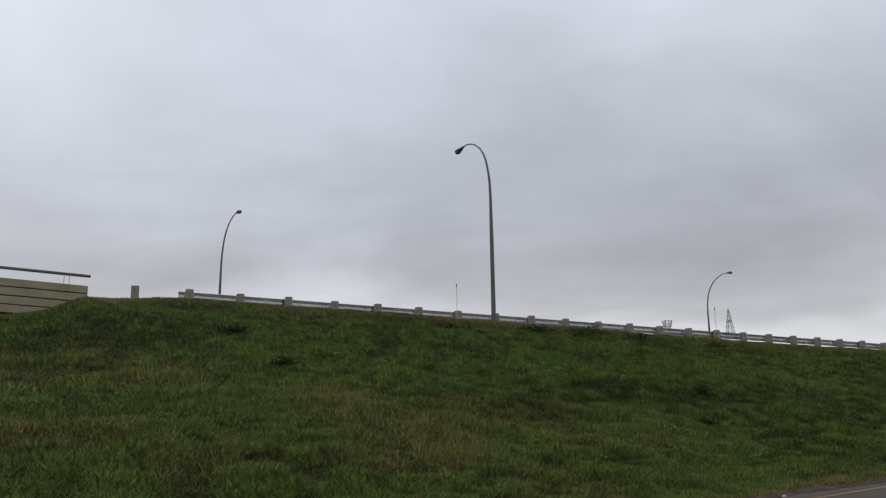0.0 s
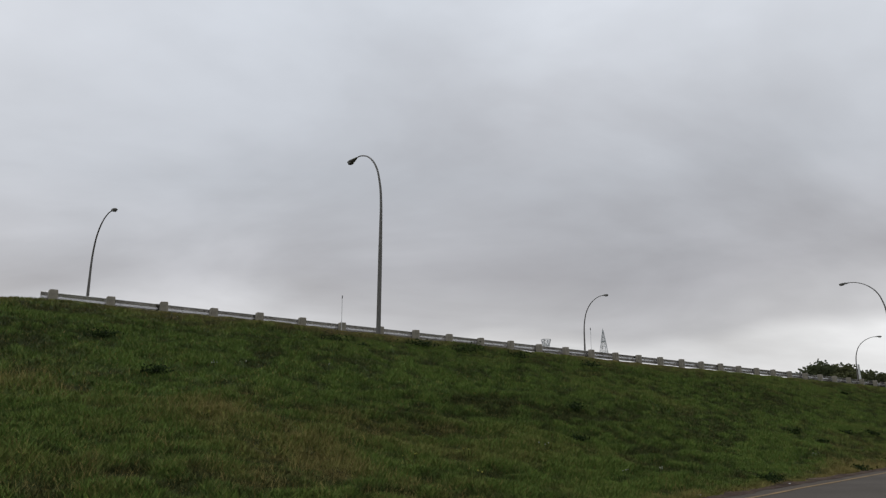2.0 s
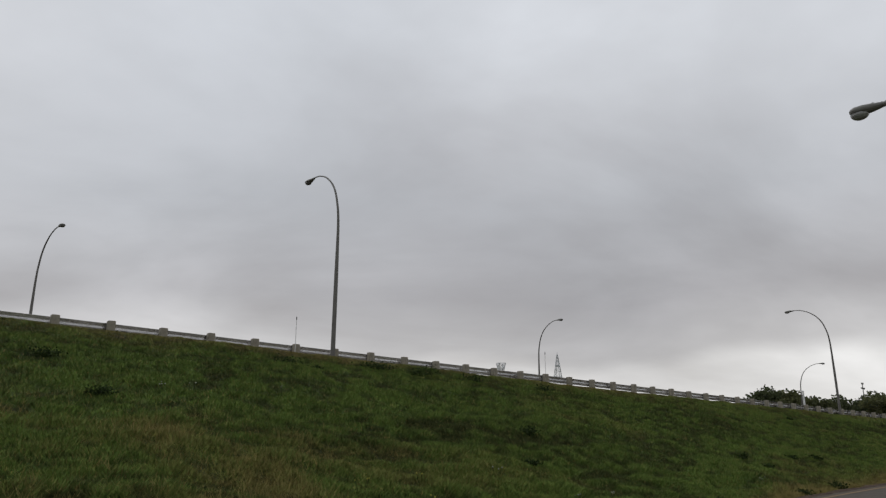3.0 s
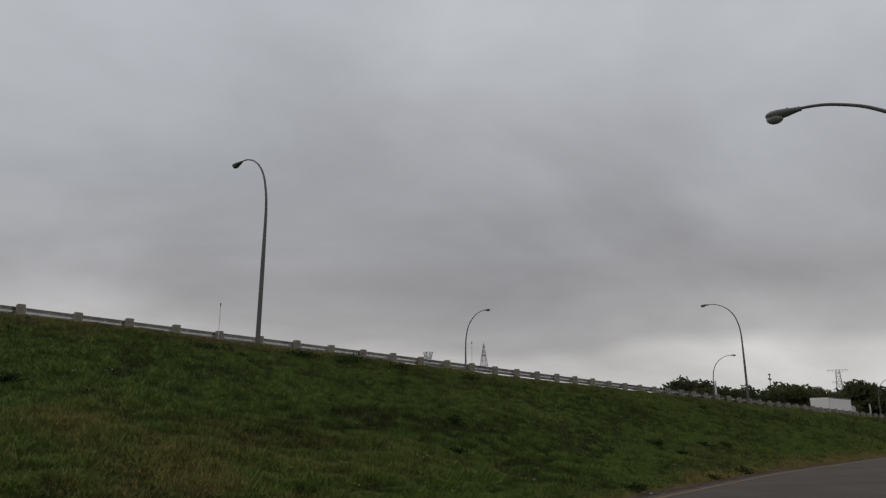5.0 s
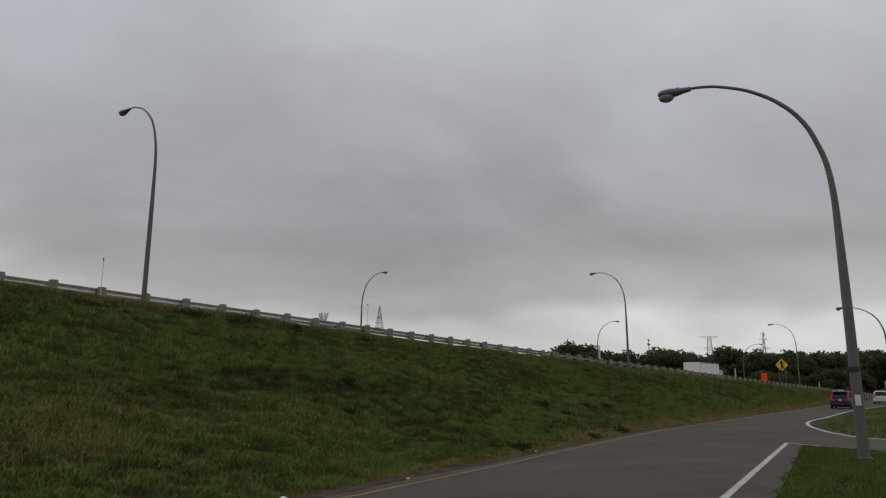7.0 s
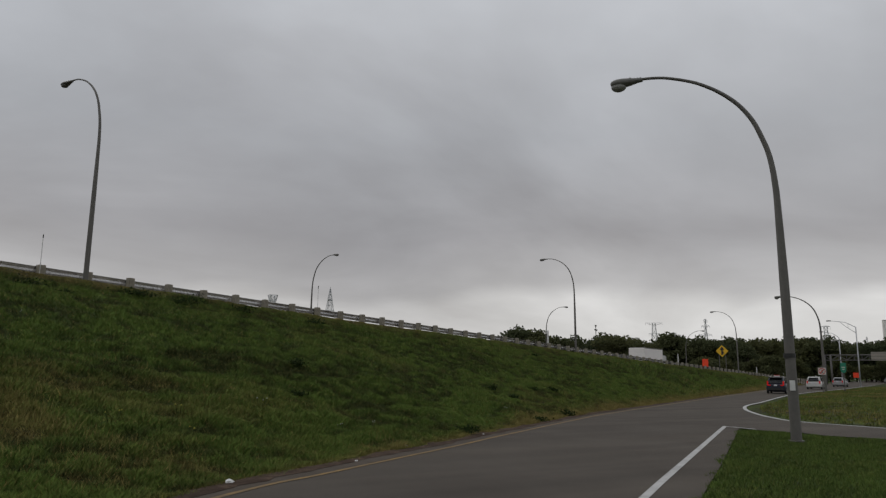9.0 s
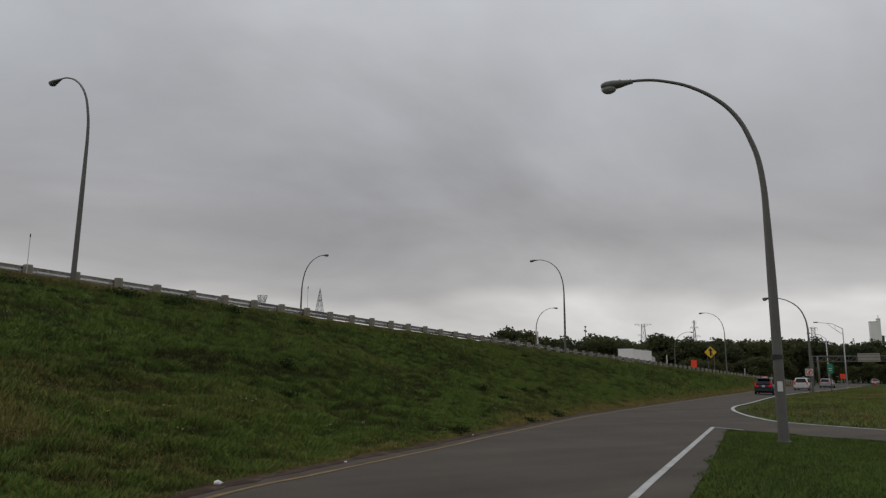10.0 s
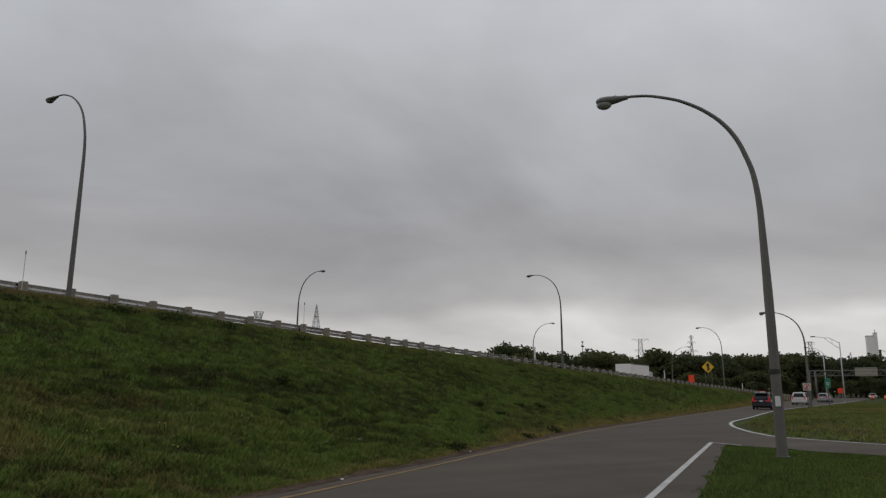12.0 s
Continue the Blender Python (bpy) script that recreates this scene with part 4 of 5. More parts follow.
def build_turn_sign():
    s = thing("no_turn_sign", "white square sign with a red ring on a post", "road sign", m=at(92.8, 9.75, -0.6, -84))
    part("post", boxed(-0.05, 0.05, 0.0, 0.08, -0.1, 3.6), M_POLE, s)
    board = part("board", boxed(-0.4, 0.4, -0.03, -0.004, 2.62, 3.42, bevel=0.008), M_SIGN_WHITE, s)
    bm = bmesh.new()
    n = 28
    ring = [[bm.verts.new((r * math.cos(2 * math.pi * k / n), -0.036, 3.02 + r * math.sin(2 * math.pi * k / n))) for k in range(n)] for r in (0.35, 0.28)]
    for k in range(n):
        bm.faces.new((ring[0][k], ring[0][(k + 1) % n], ring[1][(k + 1) % n], ring[1][k]))
    part("ring", bm, M_RED, board)
    bm = bmesh.new()
    tube(bm, [(-0.23, -0.04, 2.79), (0.23, -0.04, 3.25)], 0.045, 4)
    part("bar", bm, M_RED, board)
    part("arrow", boxed(-0.05, 0.05, -0.036, -0.031, 2.82, 3.18), M_BLACK, board)


def build_green_sign():
    s = thing("route_marker", "green route marker sign on a grey post", "road sign", m=at(106.5, 8.75, -0.5, -84))
    part("post", boxed(-0.06, 0.06, 0.0, 0.1, -0.2, 4.12), M_POLE, s)
    bm = bmesh.new()
    out = ((-0.3, 2.95), (0, 2.75), (0.3, 2.95), (0.35, 3.5), (0.3, 4.08), (-0.3, 4.08), (-0.35, 3.5))
    a = [bm.verts.new((x, -0.03, z)) for x, z in out]
    b = [bm.verts.new((x, -0.004, z)) for x, z in out]
    bm.faces.new(a)
    bm.faces.new(b[::-1])
    for k in range(len(out)):
        bm.faces.new((a[k], b[k], b[(k + 1) % len(out)], a[(k + 1) % len(out)]))
    bmesh.ops.recalc_face_normals(bm, faces=bm.faces)
    board = part("board", bm, M_GREEN_SIGN, s)
    part("letter_bar", boxed(-0.2, 0.2, -0.036, -0.031, 3.45, 3.55), M_SIGN_WHITE, board)
    part("letter_bar", boxed(-0.14, 0.14, -0.036, -0.031, 3.2, 3.3), M_SIGN_WHITE, board)


build_turn_sign()
build_green_sign()


def delineator(u, v, h, w, label):
    d = thing("delineator", label, "marker post", "white marker posts along the guard rail", at(u, v, float(terrain(u, v)) - 0.05))
    part("post", boxed(-w / 2, w / 2, -w / 3, w / 3, 0, h, bevel=w * 0.15), M_WHITE, d)
    part("reflector", boxed(-w * 0.35, w * 0.35, -w / 3 - 0.006, -w / 3 - 0.001, h * 0.85, h * 0.95), M_STEEL, d)
    if w < 0.05:
        part("cap", tubed([(0, 0, h - 0.01), (0, 0, h + 0.12)], [0.024, 0.02], 8), M_BLACK, d, "dark cap on the rod")


delineator(14.35, 27.85, 1.5, 0.024, "thin white marker rod beside a guard rail post")
delineator(29.67, 27.85, 1.7, 0.024, "thin white marker rod beside a guard rail post")
for u, v, h in ((58.6, 27.5, 1.75), (94.3, 26.2, 1.7), (133.0, 23.9, 1.6)):
    delineator(u, v, h, 0.16, "white plastic marker post at the guard rail")


def cone(m):
    c = thing("traffic_barrel", "orange traffic barrel standing near the gantry", "traffic barrel", "orange traffic barrels", m)
    part("body", tubed([(0, 0, 0.06), (0, 0, 0.5), (0, 0, 1.05)], [0.3, 0.27, 0.22], 12), M_ORANGE, c, smooth=True)
    part("band", tubed([(0, 0, 0.55), (0, 0, 0.72)], [0.275, 0.26], 12), M_WHITE, c, smooth=True)
    part("foot", tubed([(0, 0, 0), (0, 0, 0.07)], 0.4, 12), M_BLACK, c)


for u, v in ((205, 3.2), (207, 5.0), (210, 0.5), (212, -2.0), (206, 7.6), (214, -5)):
    cone(at(u, v))


# ---------------------------------------------------------------- vehicles
M_TYRE = material("tyre_rubber", [(0.012, 0.012, 0.012), (0.022, 0.022, 0.022)], 8, 0.85)
M_RIM = material("alloy_rim", [(0.3, 0.3, 0.31), (0.42, 0.42, 0.43)], 6, 0.35, 0.8, 0)
M_GLASS = glass_material("dark_car_glass", (0.012, 0.014, 0.016))
M_TAIL = glass_material("red_tail_light", (0.55, 0.012, 0.012), 0.2, 0.25)
M_HEADLIGHT = glass_material("clear_headlight", (0.8, 0.8, 0.76), 0.1, 1.5)
M_PLATE = material("plain_plate", [(0.5, 0.5, 0.52), (0.6, 0.6, 0.62)], 5, 0.5, bump=0)


def car_paint(name, c, rough=0.3):
    return material(name, [tuple(x * 0.85 for x in c), c], 1.5, rough, 0.2, 0.0)


def vehicle(name, label, m, paint, L=4.6, W=1.84, H=1.68, hood=0.9, roof_front=1.7, roof_back=4.05, tail=4.5, belt=1.02, sign=False):
    """A car with its rear at local x = 0 and its nose at x = L."""
    car = thing(name, label, "car", "cars on the ramp", m)
    bm = bmesh.new()
    hw = W / 2
    sect = [(0.03, 0.42, 0.95, 0.90), (0.12, 0.26, belt, 0.97), (1.0, 0.22, belt + 0.02, 1.0), (L * 0.55, 0.22, belt, 1.0), (L - hood - 0.1, 0.22, belt - 0.04, 0.99), (L - 0.35, 0.24, belt - 0.22, 0.93), (L - 0.03, 0.36, belt - 0.42, 0.78)]
    rings = []
    for x, z0, z1, k in sect:
        w = hw * k
        prof = [(-w * 0.9, z0), (-w, z0 + 0.18), (-w, z1 - 0.22), (-w * 0.94, z1), (w * 0.94, z1), (w, z1 - 0.22), (w, z0 + 0.18), (w * 0.9, z0)]
        rings.append([bm.verts.new((x, y, z)) for y, z in prof])
    for a, b in zip(rings, rings[1:]):
        for i in range(8):
            bm.faces.new((a[i], a[(i + 1) % 8], b[(i + 1) % 8], b[i]))
    bm.faces.new(rings[0])
    bm.faces.new(rings[-1][::-1])
    bmesh.ops.recalc_face_normals(bm, faces=bm.faces)
    bmesh.ops.bevel(bm, geom=bm.edges[:], offset=0.03, segments=2, affect="EDGES")
    body = part("body", bm, paint, car, smooth=True)
    # cabin
    bm = bmesh.new()
    xr0, xr1, xf0, xf1 = 0.1, L - roof_back, L - roof_front, L - hood - 0.15
    low, top = hw * 0.93, hw * 0.74
    zb, zt = belt - 0.03, H
    pts = [(xr0, low, zb), (xf1, low * 0.97, zb), (xf0, top, zt - 0.06), (xr1 + 0.6, top, zt), (xr1, top * 0.97, zt - 0.05)]
    lft = [bm.verts.new(p) for p in pts]
    rgt = [bm.verts.new((x, -y, z)) for x, y, z in pts]
    bm.faces.new(lft)
    bm.faces.new(rgt[::-1])
    for i in range(5):
        j = (i + 1) % 5
        bm.faces.new((lft[i], rgt[i], rgt[j], lft[j]))
    bmesh.ops.recalc_face_normals(bm, faces=bm.faces)
    bmesh.ops.bevel(bm, geom=bm.edges[:], offset=0.04, segments=2, affect="EDGES")
    cabin = part("cabin", bm, paint, car, smooth=True)

    def pane(nm, quad, out):
        b = bmesh.new()
        ctr = sum((Vector(q) for q in quad), Vector()) / 4
        vs = [b.verts.new(ctr + (Vector(q) - ctr) * 0.86 + Vector(out)) for q in quad]
        b.faces.new(vs)
        bmesh.ops.solidify(b, geom=b.faces[:], thickness=0.01)
        part(nm, b, M_GLASS, cabin)

    for sgn in (1, -1):
        f = lambda p: (p[0], p[1] * sgn, p[2])
        mid = (xr0 + xf1) / 2
        pane("side_window", [f((xr0 + 0.35, low, zb + 0.04)), f((mid, low, zb + 0.04)), f((mid, top, zt - 0.05)), f((xr1 + 0.3, top, zt - 0.06))], (0, 0.014 * sgn, 0.004))
        pane("side_window", [f((mid + 0.05, low, zb + 0.04)), f((xf1 - 0.25, low, zb + 0.04)), f((xf0 - 0.08, top, zt - 0.09)), f((mid + 0.05, top, zt - 0.05))], (0, 0.014 * sgn, 0.004))
        if sign:
            part("tail_light", boxed(-0.015, 0.16, sgn * hw * 0.80 - 0.07, sgn * hw * 0.80 + 0.07, belt - 0.12, belt + 0.3, bevel=0.02), M_TAIL, car, "upright red tail light")
            part("tail_light", boxed(-0.02, 0.1, sgn * hw * 0.66 - 0.17, sgn * hw * 0.66 + 0.17, belt - 0.2, belt - 0.09, bevel=0.02), M_TAIL, car, "flat inner red tail light")
        else:
            part("tail_light", boxed(-0.015, 0.16, sgn * hw * 0.80 - 0.08, sgn * hw * 0.80 + 0.08, belt - 0.25, belt + 0.1, bevel=0.02), M_TAIL, car, "red tail light")
        part("headlight", boxed(L - 0.34, L - 0.12, sgn * hw * 0.66 - 0.18, sgn * hw * 0.66 + 0.18, belt - 0.42, belt - 0.26, bevel=0.03), M_HEADLIGHT, car)
        part("mirror", boxed(L - roof_front + 0.25, L - roof_front + 0.42, sgn * hw * 1.06 - 0.1, sgn * hw * 1.06 + 0.1, belt, belt + 0.16, bevel=0.03), paint, car)
    pane("rear_window", [(xr0, -low * 0.9, zb + 0.06), (xr0, low * 0.9, zb + 0.06), (xr1, top * 0.92, zt - 0.08), (xr1, -top * 0.92, zt - 0.08)], (-0.014, 0, 0.006))
    pane("windscreen", [(xf1, -low * 0.9, zb + 0.05), (xf1, low * 0.9, zb + 0.05), (xf0, top * 0.94, zt - 0.08), (xf0, -top * 0.94, zt - 0.08)], (0.014, 0, 0.008))
    part("rear_bumper", boxed(-0.06, 0.2, -hw * 0.92, hw * 0.92, 0.36, 0.62, bevel=0.04), M_BLACK if sign else paint, car)
    part("licence_plate", boxed(-0.035, -0.02, -0.16, 0.16, 0.80, 0.95), M_PLATE, car, "plain pale plate")
    for x in (0.85, L - 0.95):
        for sgn in (1, -1):
            w = part("wheel", tubed([(x, sgn * (hw - 0.21), 0.34), (x, sgn * (hw + 0.005), 0.34)], 0.2, 16), M_RIM, car, "alloy wheel")
            b = bmesh.new()
            n = 20
            prof = [(0.2, -0.1), (0.32, -0.1), (0.34, -0.06), (0.34, 0.06), (0.32, 0.1), (0.2, 0.1)]
            rg = [[b.verts.new((x + r * math.cos(2 * math.pi * k / n), sgn * (hw - 0.1) + o, 0.34 + r * math.sin(2 * math.pi * k / n))) for r, o in prof] for k in range(n)]
            for k in range(n):
                for i in range(5):
                    b.faces.new((rg[k][i], rg[k][i + 1], rg[(k + 1) % n][i + 1], rg[(k + 1) % n][i]))
            part("tyre", b, M_TYRE, w, smooth=True)
    if sign:
        rs = part("roof_sign", boxed(1.75, 2.0, -0.28, 0.28, H + 0.02, H + 0.15, bevel=0.03), M_WHITE, car, "white and orange roof sign")
        part("roof_sign_top", boxed(1.76, 1.99, -0.27, 0.27, H + 0.152, H + 0.19, bevel=0.012), M_ORANGE, rs)
        part("spoiler", boxed(L - roof_back - 0.28, L - roof_back + 0.2, -hw * 0.7, hw * 0.7, H - 0.09, H - 0.03, bevel=0.02), M_BLACK, car, "dark roof spoiler")
        part("badge", boxed(-0.03, -0.01, -0.06, 0.06, belt - 0.1, belt, bevel=0.01), M_RIM, car, "small plain metal badge")
        for sgn in (1, -1):
            part("roof_rail", tubed([(0.8, sgn * top * 0.95, H + 0.0), (1.2, sgn * top * 0.95, H + 0.05), (2.4, sgn * top * 0.95, H + 0.04), (2.7, sgn * top * 0.95, H - 0.02)], 0.02, 6), M_STEEL, car)
    return car


P_NAVY = car_paint("dark_navy_car_paint", (0.018, 0.022, 0.04))
P_WHITE = car_paint("white_car_paint", (0.62, 0.62, 0.6))
P_SILVER = car_paint("silver_car_paint", (0.33, 0.335, 0.34))
vehicle("suv", "dark navy sport utility car with a small roof sign", at(84, 13.3, 0.01, 3), P_NAVY, L=4.75, W=1.92, H=1.74, sign=True)
vehicle("minivan", "white minivan driving along the asphalt ramp", at(115, 13.3, 0.01, -1), P_WHITE, L=5.1, W=1.98, H=1.76, hood=0.85, roof_front=1.75, roof_back=4.75, belt=1.05)
vehicle("car", "silver grey car ahead on the asphalt ramp", at(145, 13.0, 0.01, -6), P_SILVER, L=4.6, W=1.84, H=1.62, belt=1.0, roof_back=3.95)
vehicle("car", "light grey car coming from under the gantry", at(236, 9.0, 0.01, 188), P_SILVER, L=4.5, W=1.78, H=1.46, belt=0.92, roof_back=3.75)


def build_truck():
    u0 = 115.5
    t = thing("box_truck", "white box truck driving along the highway", "truck", m=at(u0, 38.7, float(crest_z(118)) + 0.02, -1))
    part("cargo_box", boxed(0, 9.2, -1.3, 1.3, 1.15, 4.0, bevel=0.04), M_CLADDING, t)
    for y in (-1.3, 1.3):
        part("side_rail", boxed(0.05, 9.15, y - 0.02, y + 0.02, 3.88, 3.98), M_STEEL, t)
    for y0, y1 in ((-1.22, -0.02), (0.02, 1.22)):
        part("rear_door", boxed(-0.03, -0.004, y0, y1, 1.3, 3.9, bevel=0.008), M_CLADDING, t)
    part("chassis", boxed(0.2, 11.4, -0.5, 0.5, 0.7, 1.14), M_BLACK, t)
    part("cab", boxed(9.5, 11.5, -1.2, 1.2, 0.8, 3.0, bevel=0.15), P_WHITE, t)
    part("windscreen", boxed(11.48, 11.52, -1.0, 1.0, 1.9, 2.7), M_GLASS, t)
    for x in (1.4, 2.6, 10.5):
        for y in (-1.02, 1.02):
            part("wheel", tubed([(x, y - 0.14, 0.5), (x, y + 0.14, 0.5)], 0.5, 18), M_TYRE, t)


build_truck()


# ---------------------------------------------------------------- grass
def blades(name, u, v, height, width, per, seed, label, lean=0.5, straw=0.0, mown=0.0):
    nr = np.random.RandomState(seed)
    u, v = np.repeat(u, per), np.repeat(v, per)
    bare = np.exp(-((u - 0.7) / 1.1) ** 2 - ((v - 26.6) / 1.2) ** 2) * (0.7 + 0.7 * lattice(u * 2, v * 2, 44)) > nr.uniform(0.35, 1.1, len(u))
    if not mown:
        # ragged bare soil along the asphalt
        bare |= (v - toe(u) < 0.06 + 0.34 * lattice(u * 2.1, 0 * u, 51)) & (nr.uniform(0, 1, len(u)) < 0.88)
    u, v = u[~bare], v[~bare]
    n = len(u)
    u = u + nr.normal(0, 0.05, n)
    v = v + nr.normal(0, 0.05, n)
    z = terrain(u, v) - 0.035
    d = np.clip(dryness(u, v) + (nr.uniform(0, 1, n) < 0.1) * 0.7, 0, 1)
    d = np.maximum(d, straw) * (1 - mown)
    sward = sward_tone(u, v) * (1 - mown) + 0.56 * mown
    h = height * nr.uniform(0.5, 1.25, n) * (1 - 0.25 * d) * (0.6 + 0.8 * lattice(u * 1.7 + 0.2 * v, v * 2.9, 22)) * np.clip((rail_v(u) - v) / 2.2, 0.25, 1)
    w = width * nr.uniform(0.7, 1.3, n)
    a = nr.uniform(0, 2 * np.pi, n)
    b = nr.uniform(0, 2 * np.pi, n)
    x, y = UX * u - UY * v, UY * u + UX * v
    base = np.stack([x, y, z], -1)
    side = np.stack([np.cos(a), np.sin(a), 0 * a], -1) * w[:, None] / 2
    tip = base + np.stack([np.cos(b) * h * lean * nr.uniform(0.2, 1, n), np.sin(b) * h * lean * nr.uniform(0.2, 1, n), h], -1)
    co = np.stack([base - side, base + side, tip], 1).reshape(-1, 3)
    me = bpy.data.meshes.new(name)
    me.vertices.add(3 * n)
    me.vertices.foreach_set("co", co.astype(np.float32).ravel())
    me.loops.add(3 * n)
    me.loops.foreach_set("vertex_index", np.arange(3 * n, dtype=np.int32))
    me.polygons.add(n)
    me.polygons.foreach_set("loop_start", np.arange(0, 3 * n, 3, dtype=np.int32))
    me.update(calc_edges=True)
    at_dry = me.attributes.new("dry", "FLOAT", "POINT")
    at_dry.data.foreach_set("value", np.repeat(np.clip(d + nr.normal(0, 0.12, n), 0, 1), 3).astype(np.float32))
    at_brightness = me.attributes.new("brightness", "FLOAT", "POINT")
    at_brightness.data.foreach_set("value", np.repeat(np.clip(sward + nr.normal(0, 0.06, n), 0, 1), 3).astype(np.float32))
    me.materials.append(M_BLADES)
    return tagged(new(name, me), label, "grass", kind="stuff")


def build_grass():
    nr = np.random.RandomState(3)
    # the bank
    n = 330000
    u = nr.uniform(-11, 62, n)
    s = nr.uniform(0, 1.0, n)
    v = toe(u) + 0.05 + s * (rail_v(u) - toe(u) - 0.1)
    blades("bank_grass", u, v, 0.1, 0.029, 4, 5, "rough green and brown grass on the bank", 1.3)
    n = 90000
    u = nr.uniform(-11, 22, n)
    v = toe(u) + 0.05 + nr.uniform(0, 1, n) ** 1.5 * 8.0
    blades("bank_grass", u, v, 0.1, 0.023, 4, 15, "fine green and straw grass low on the bank", 1.3)
    n = 60000
    u = nr.uniform(62, 168, n)
    v = toe(u) + 0.05 + nr.uniform(0, 1.0, n) * (rail_v(u) - toe(u) - 0.1)
    blades("bank_grass", u, v, 0.24, 0.07, 3, 6, "rough green grass on the far bank", 1.1)
    # tall dead stalks in tufts
    n = 60000
    u, v = nr.uniform(-9, 13, n), nr.uniform(8, 20, n)
    keep = (nr.uniform(0, 1, n) < straw_drift(u, v) * lattice(u * 1.7, v * 2.4, 43)) & (v > toe(u) + 0.8)
    blades("straw_stalks", u[keep], v[keep], 0.25, 0.014, 3, 16, "tall dead straw stalks in the rough grass", 0.9, straw=0.85)
    # pale straw tufts along the road edge
    n = 26000
    u = nr.uniform(9, 60, n)
    v = toe(u) + 0.12 + np.abs(nr.normal(0, 0.4, n))
    tuft = np.clip((lattice(u * 0.55, 0 * u, 61) - 0.42) * 3, 0, 1) * np.interp(u, [9, 12, 20, 24, 60], [0.25, 0.5, 0.7, 1, 1])
    keep = nr.uniform(0, 1, n) < tuft * lattice(u * 2.4, v * 3, 62)
    blades("straw_stalks", u[keep], v[keep], 0.2, 0.018, 4, 17, "pale straw tufts at the road edge", 0.9, straw=0.9)
    # the near verge and the island
    n = 90000
    u, v = nr.uniform(4, 29, n), nr.uniform(-9, 6, n)
    edge = np.interp(v, [-80, -10, 0.6, 3, 5.2, 6], [24.9, 25.5, 26.3, 27.0, 28.0, 28.3])
    keep = (v < np.interp(u, RIGHT_U, RIGHT_V) - 0.1 + 0.22 * lattice(u * 1.6, 0 * u, 71)) & (u < edge - 0.1 + 0.25 * lattice(0 * v, v * 1.6, 72))
    blades("verge_grass", u[keep], v[keep], 0.08, 0.02, 5, 7, "short green mown grass beside the ramp", 1.0, mown=0.75)
    n = 60000
    u, v = nr.uniform(29.5, 150, n), nr.uniform(-25, 10.5, n)
    line = [(p[1], p[0]) for p in sorted(ISLAND_NEAR[1:], key=lambda p: p[1]) if p[1] < 8.5]
    near = np.interp(v, [p[0] for p in line], [p[1] for p in line])
    keep = (v < np.interp(u, [40, 45, 50, 58, 77, 95, 124, 180], [6.6, 8.0, 8.8, 9.3, 10.5, 10.6, 9.4, 8.4])) & (u > near + 1.0)
    blades("island_grass", u[keep], v[keep], 0.14, 0.045, 4, 8, "rough grass on the island between the roads", 0.9, mown=0.12)


build_grass()


M_FLOWER_WHITE = material("white_petals", [(0.26, 0.28, 0.21), (0.36, 0.38, 0.29)], 9, 0.8, bump=0)
M_FLOWER_YELLOW = material("yellow_petals", [(0.26, 0.25, 0.03), (0.36, 0.33, 0.05)], 9, 0.8, bump=0)


def build_flowers():
    """Pale weeds and flower heads dotted over the bank."""
    rng = random.Random(15)
    white = ((7.1, 26.0), (6.8, 26.2), (6.2, 19.2), (6.9, 19.0), (10.0, 20.1), (13.2, 14.1), (14.7, 12.7), (15.6, 12.5), (26.2, 14.0))
    yellow = ((8.6, 13.3), (9.8, 12.4), (10.4, 13.6))
    for mat, colour, spots in ((M_FLOWER_WHITE, "white", white), (M_FLOWER_YELLOW, "yellow", yellow)):
        for u, v in spots:
            f = thing("wild_flower", f"small {colour} wild flowers in the rough grass", "flower", f"{colour} wild flowers", at(u, v, float(terrain(u, v)), rng.uniform(0, 360)))
            for j in range(rng.randint(2, 4)):
                x, y, z = rng.uniform(-0.14, 0.14), rng.uniform(-0.14, 0.14), rng.uniform(0.12, 0.24)
                bm, bs = bmesh.new(), bmesh.new()
                bmesh.ops.create_icosphere(bm, subdivisions=1, radius=rng.uniform(0.013, 0.022), matrix=pose(x, y, z))
                tube(bs, [(x * 0.5, y * 0.5, -0.05), (x, y, z)], 0.006, 3)
                part("flower_head", bm, mat, f)
                part("stem", bs, M_LEAF, f)


build_flowers()


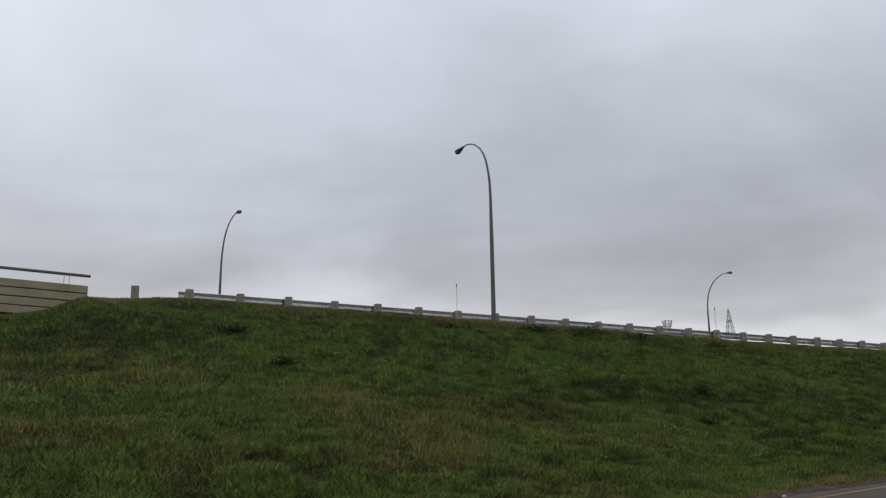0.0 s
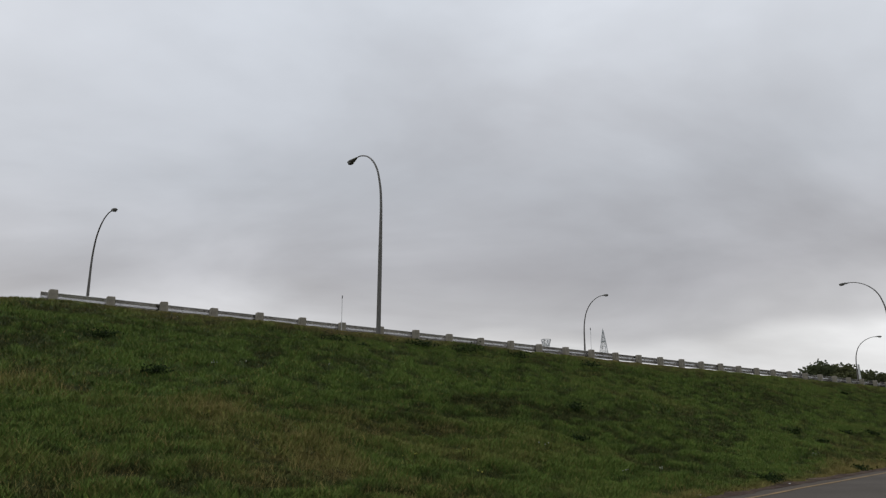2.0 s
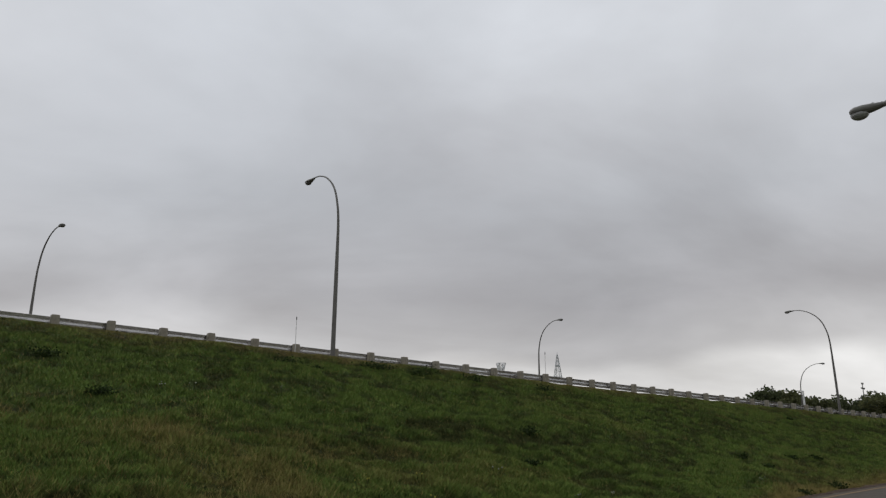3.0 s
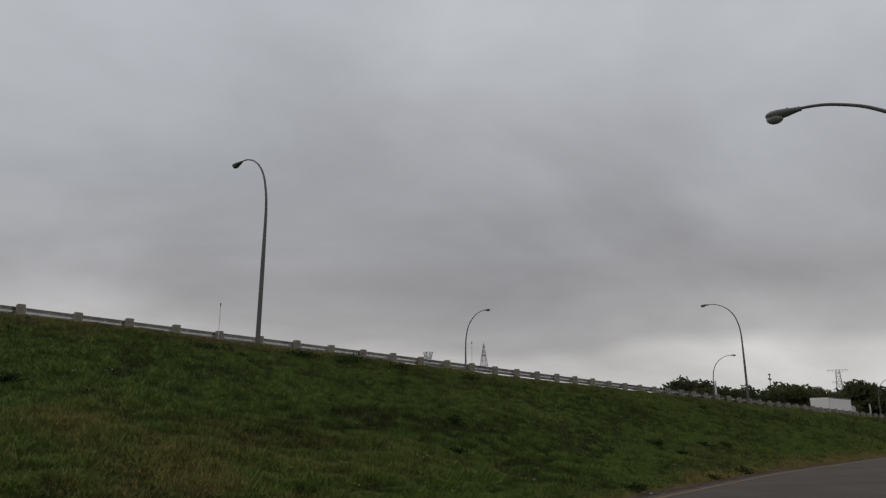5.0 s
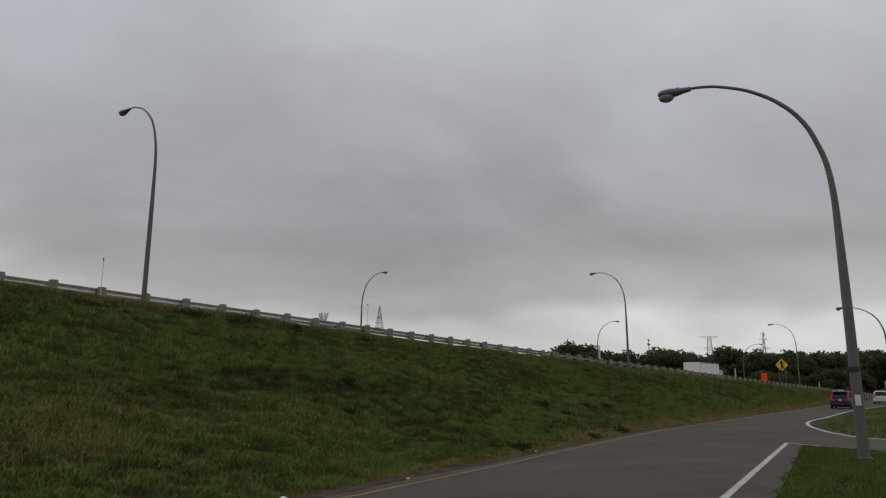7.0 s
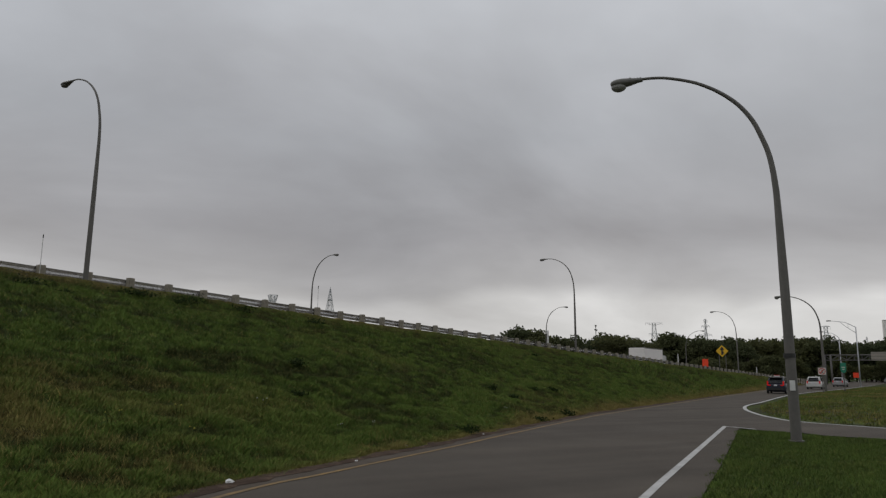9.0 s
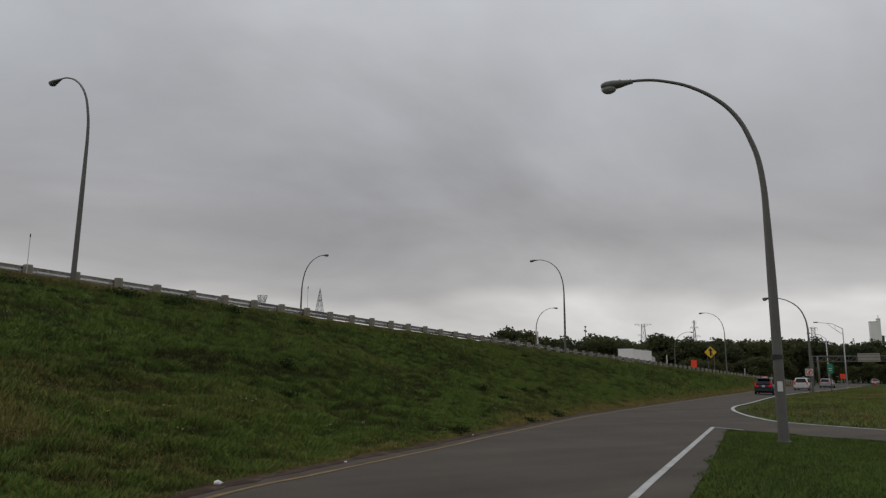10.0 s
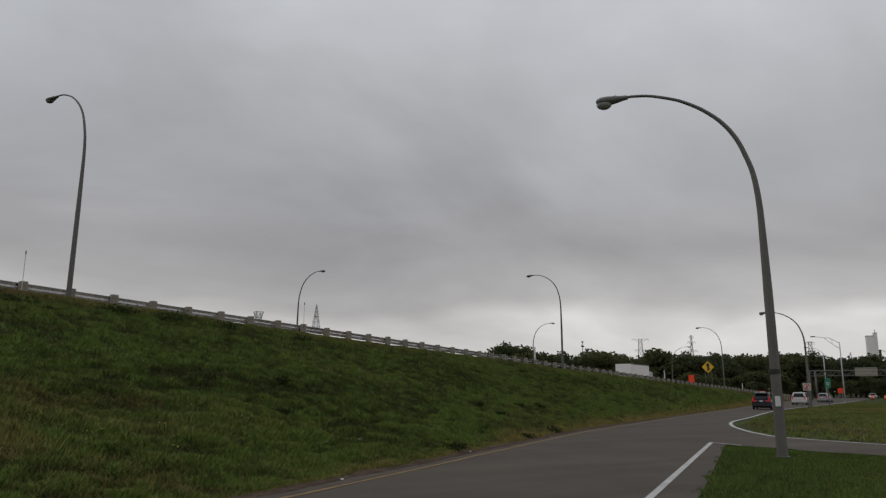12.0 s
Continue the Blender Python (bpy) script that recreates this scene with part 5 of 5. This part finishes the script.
def build_weeds():
    """Dark leafy clumps at the foot and on the crest of the bank."""
    rng = random.Random(31)
    spots = [(20.0, 12.15, 0.3), (31.5, 13.8, 0.28), (27.0, 13.1, 0.24)]
    spots += [(u, v, rng.uniform(0.34, 0.5)) for u, v in ((16.3, 25.0), (16.8, 24.9), (18.4, 24.6), (18.9, 24.7), (21.5, 24.5), (12.2, 24.3), (26.0, 24.6))]
    for k in range(12):
        u = rng.uniform(-8, 50)
        spots.append((u, float(toe(u)) + rng.uniform(0.1, 0.78) * float(rail_v(u) - toe(u)), rng.uniform(0.14, 0.28)))
    cos = []
    for u, v, r in spots:
        nr = np.random.RandomState(int(u * 100) % 9973)
        n = 260
        q = nr.normal(0, 0.5, (n, 3)) * (r * 1.5, r, r * 0.5) + (0, 0, r * 0.42)
        q[:, 2] = np.abs(q[:, 2])
        e1, e2 = nr.normal(0, 0.022, (n, 3)), nr.normal(0, 0.022, (n, 3))
        q += np.array(place(u, v, float(terrain(u, v)) - 0.02))
        cos.append(np.stack([q - e1, q + e2, q + e1, q - e2], 1).reshape(-1, 3))
    co = np.concatenate(cos)
    me = bpy.data.meshes.new("bank_weeds")
    me.from_pydata(co.tolist(), [], np.arange(len(co)).reshape(-1, 4).tolist())
    me.materials.append(M_WEED)
    tagged(new("bank_weeds", me), "dark leafy weeds in clumps on the grass bank", "weeds", kind="stuff")


build_weeds()


def litter(u, v, size, label):
    bm = bmesh.new()
    bmesh.ops.create_icosphere(bm, subdivisions=2, radius=size)
    rng = random.Random(int(u * 10))
    for w in bm.verts:
        w.co = Vector((w.co.x * 1.3, w.co.y, w.co.z * 0.7)) * rng.uniform(0.7, 1.15)
    tagged(part("litter", bm, M_WHITE, m=at(u, v, float(terrain(u, v)) + size * 0.4)), label, "litter", "litter at the road edge")


litter(8.9, 10.16, 0.075, "crumpled white paper litter at the road edge")
litter(12.66, 10.47, 0.035, "small white litter at the road edge")
litter(15.6, 11.3, 0.05, "small pale litter in the dry grass")
litter(20.44, 11.8, 0.035, "small white litter beside dry grass")
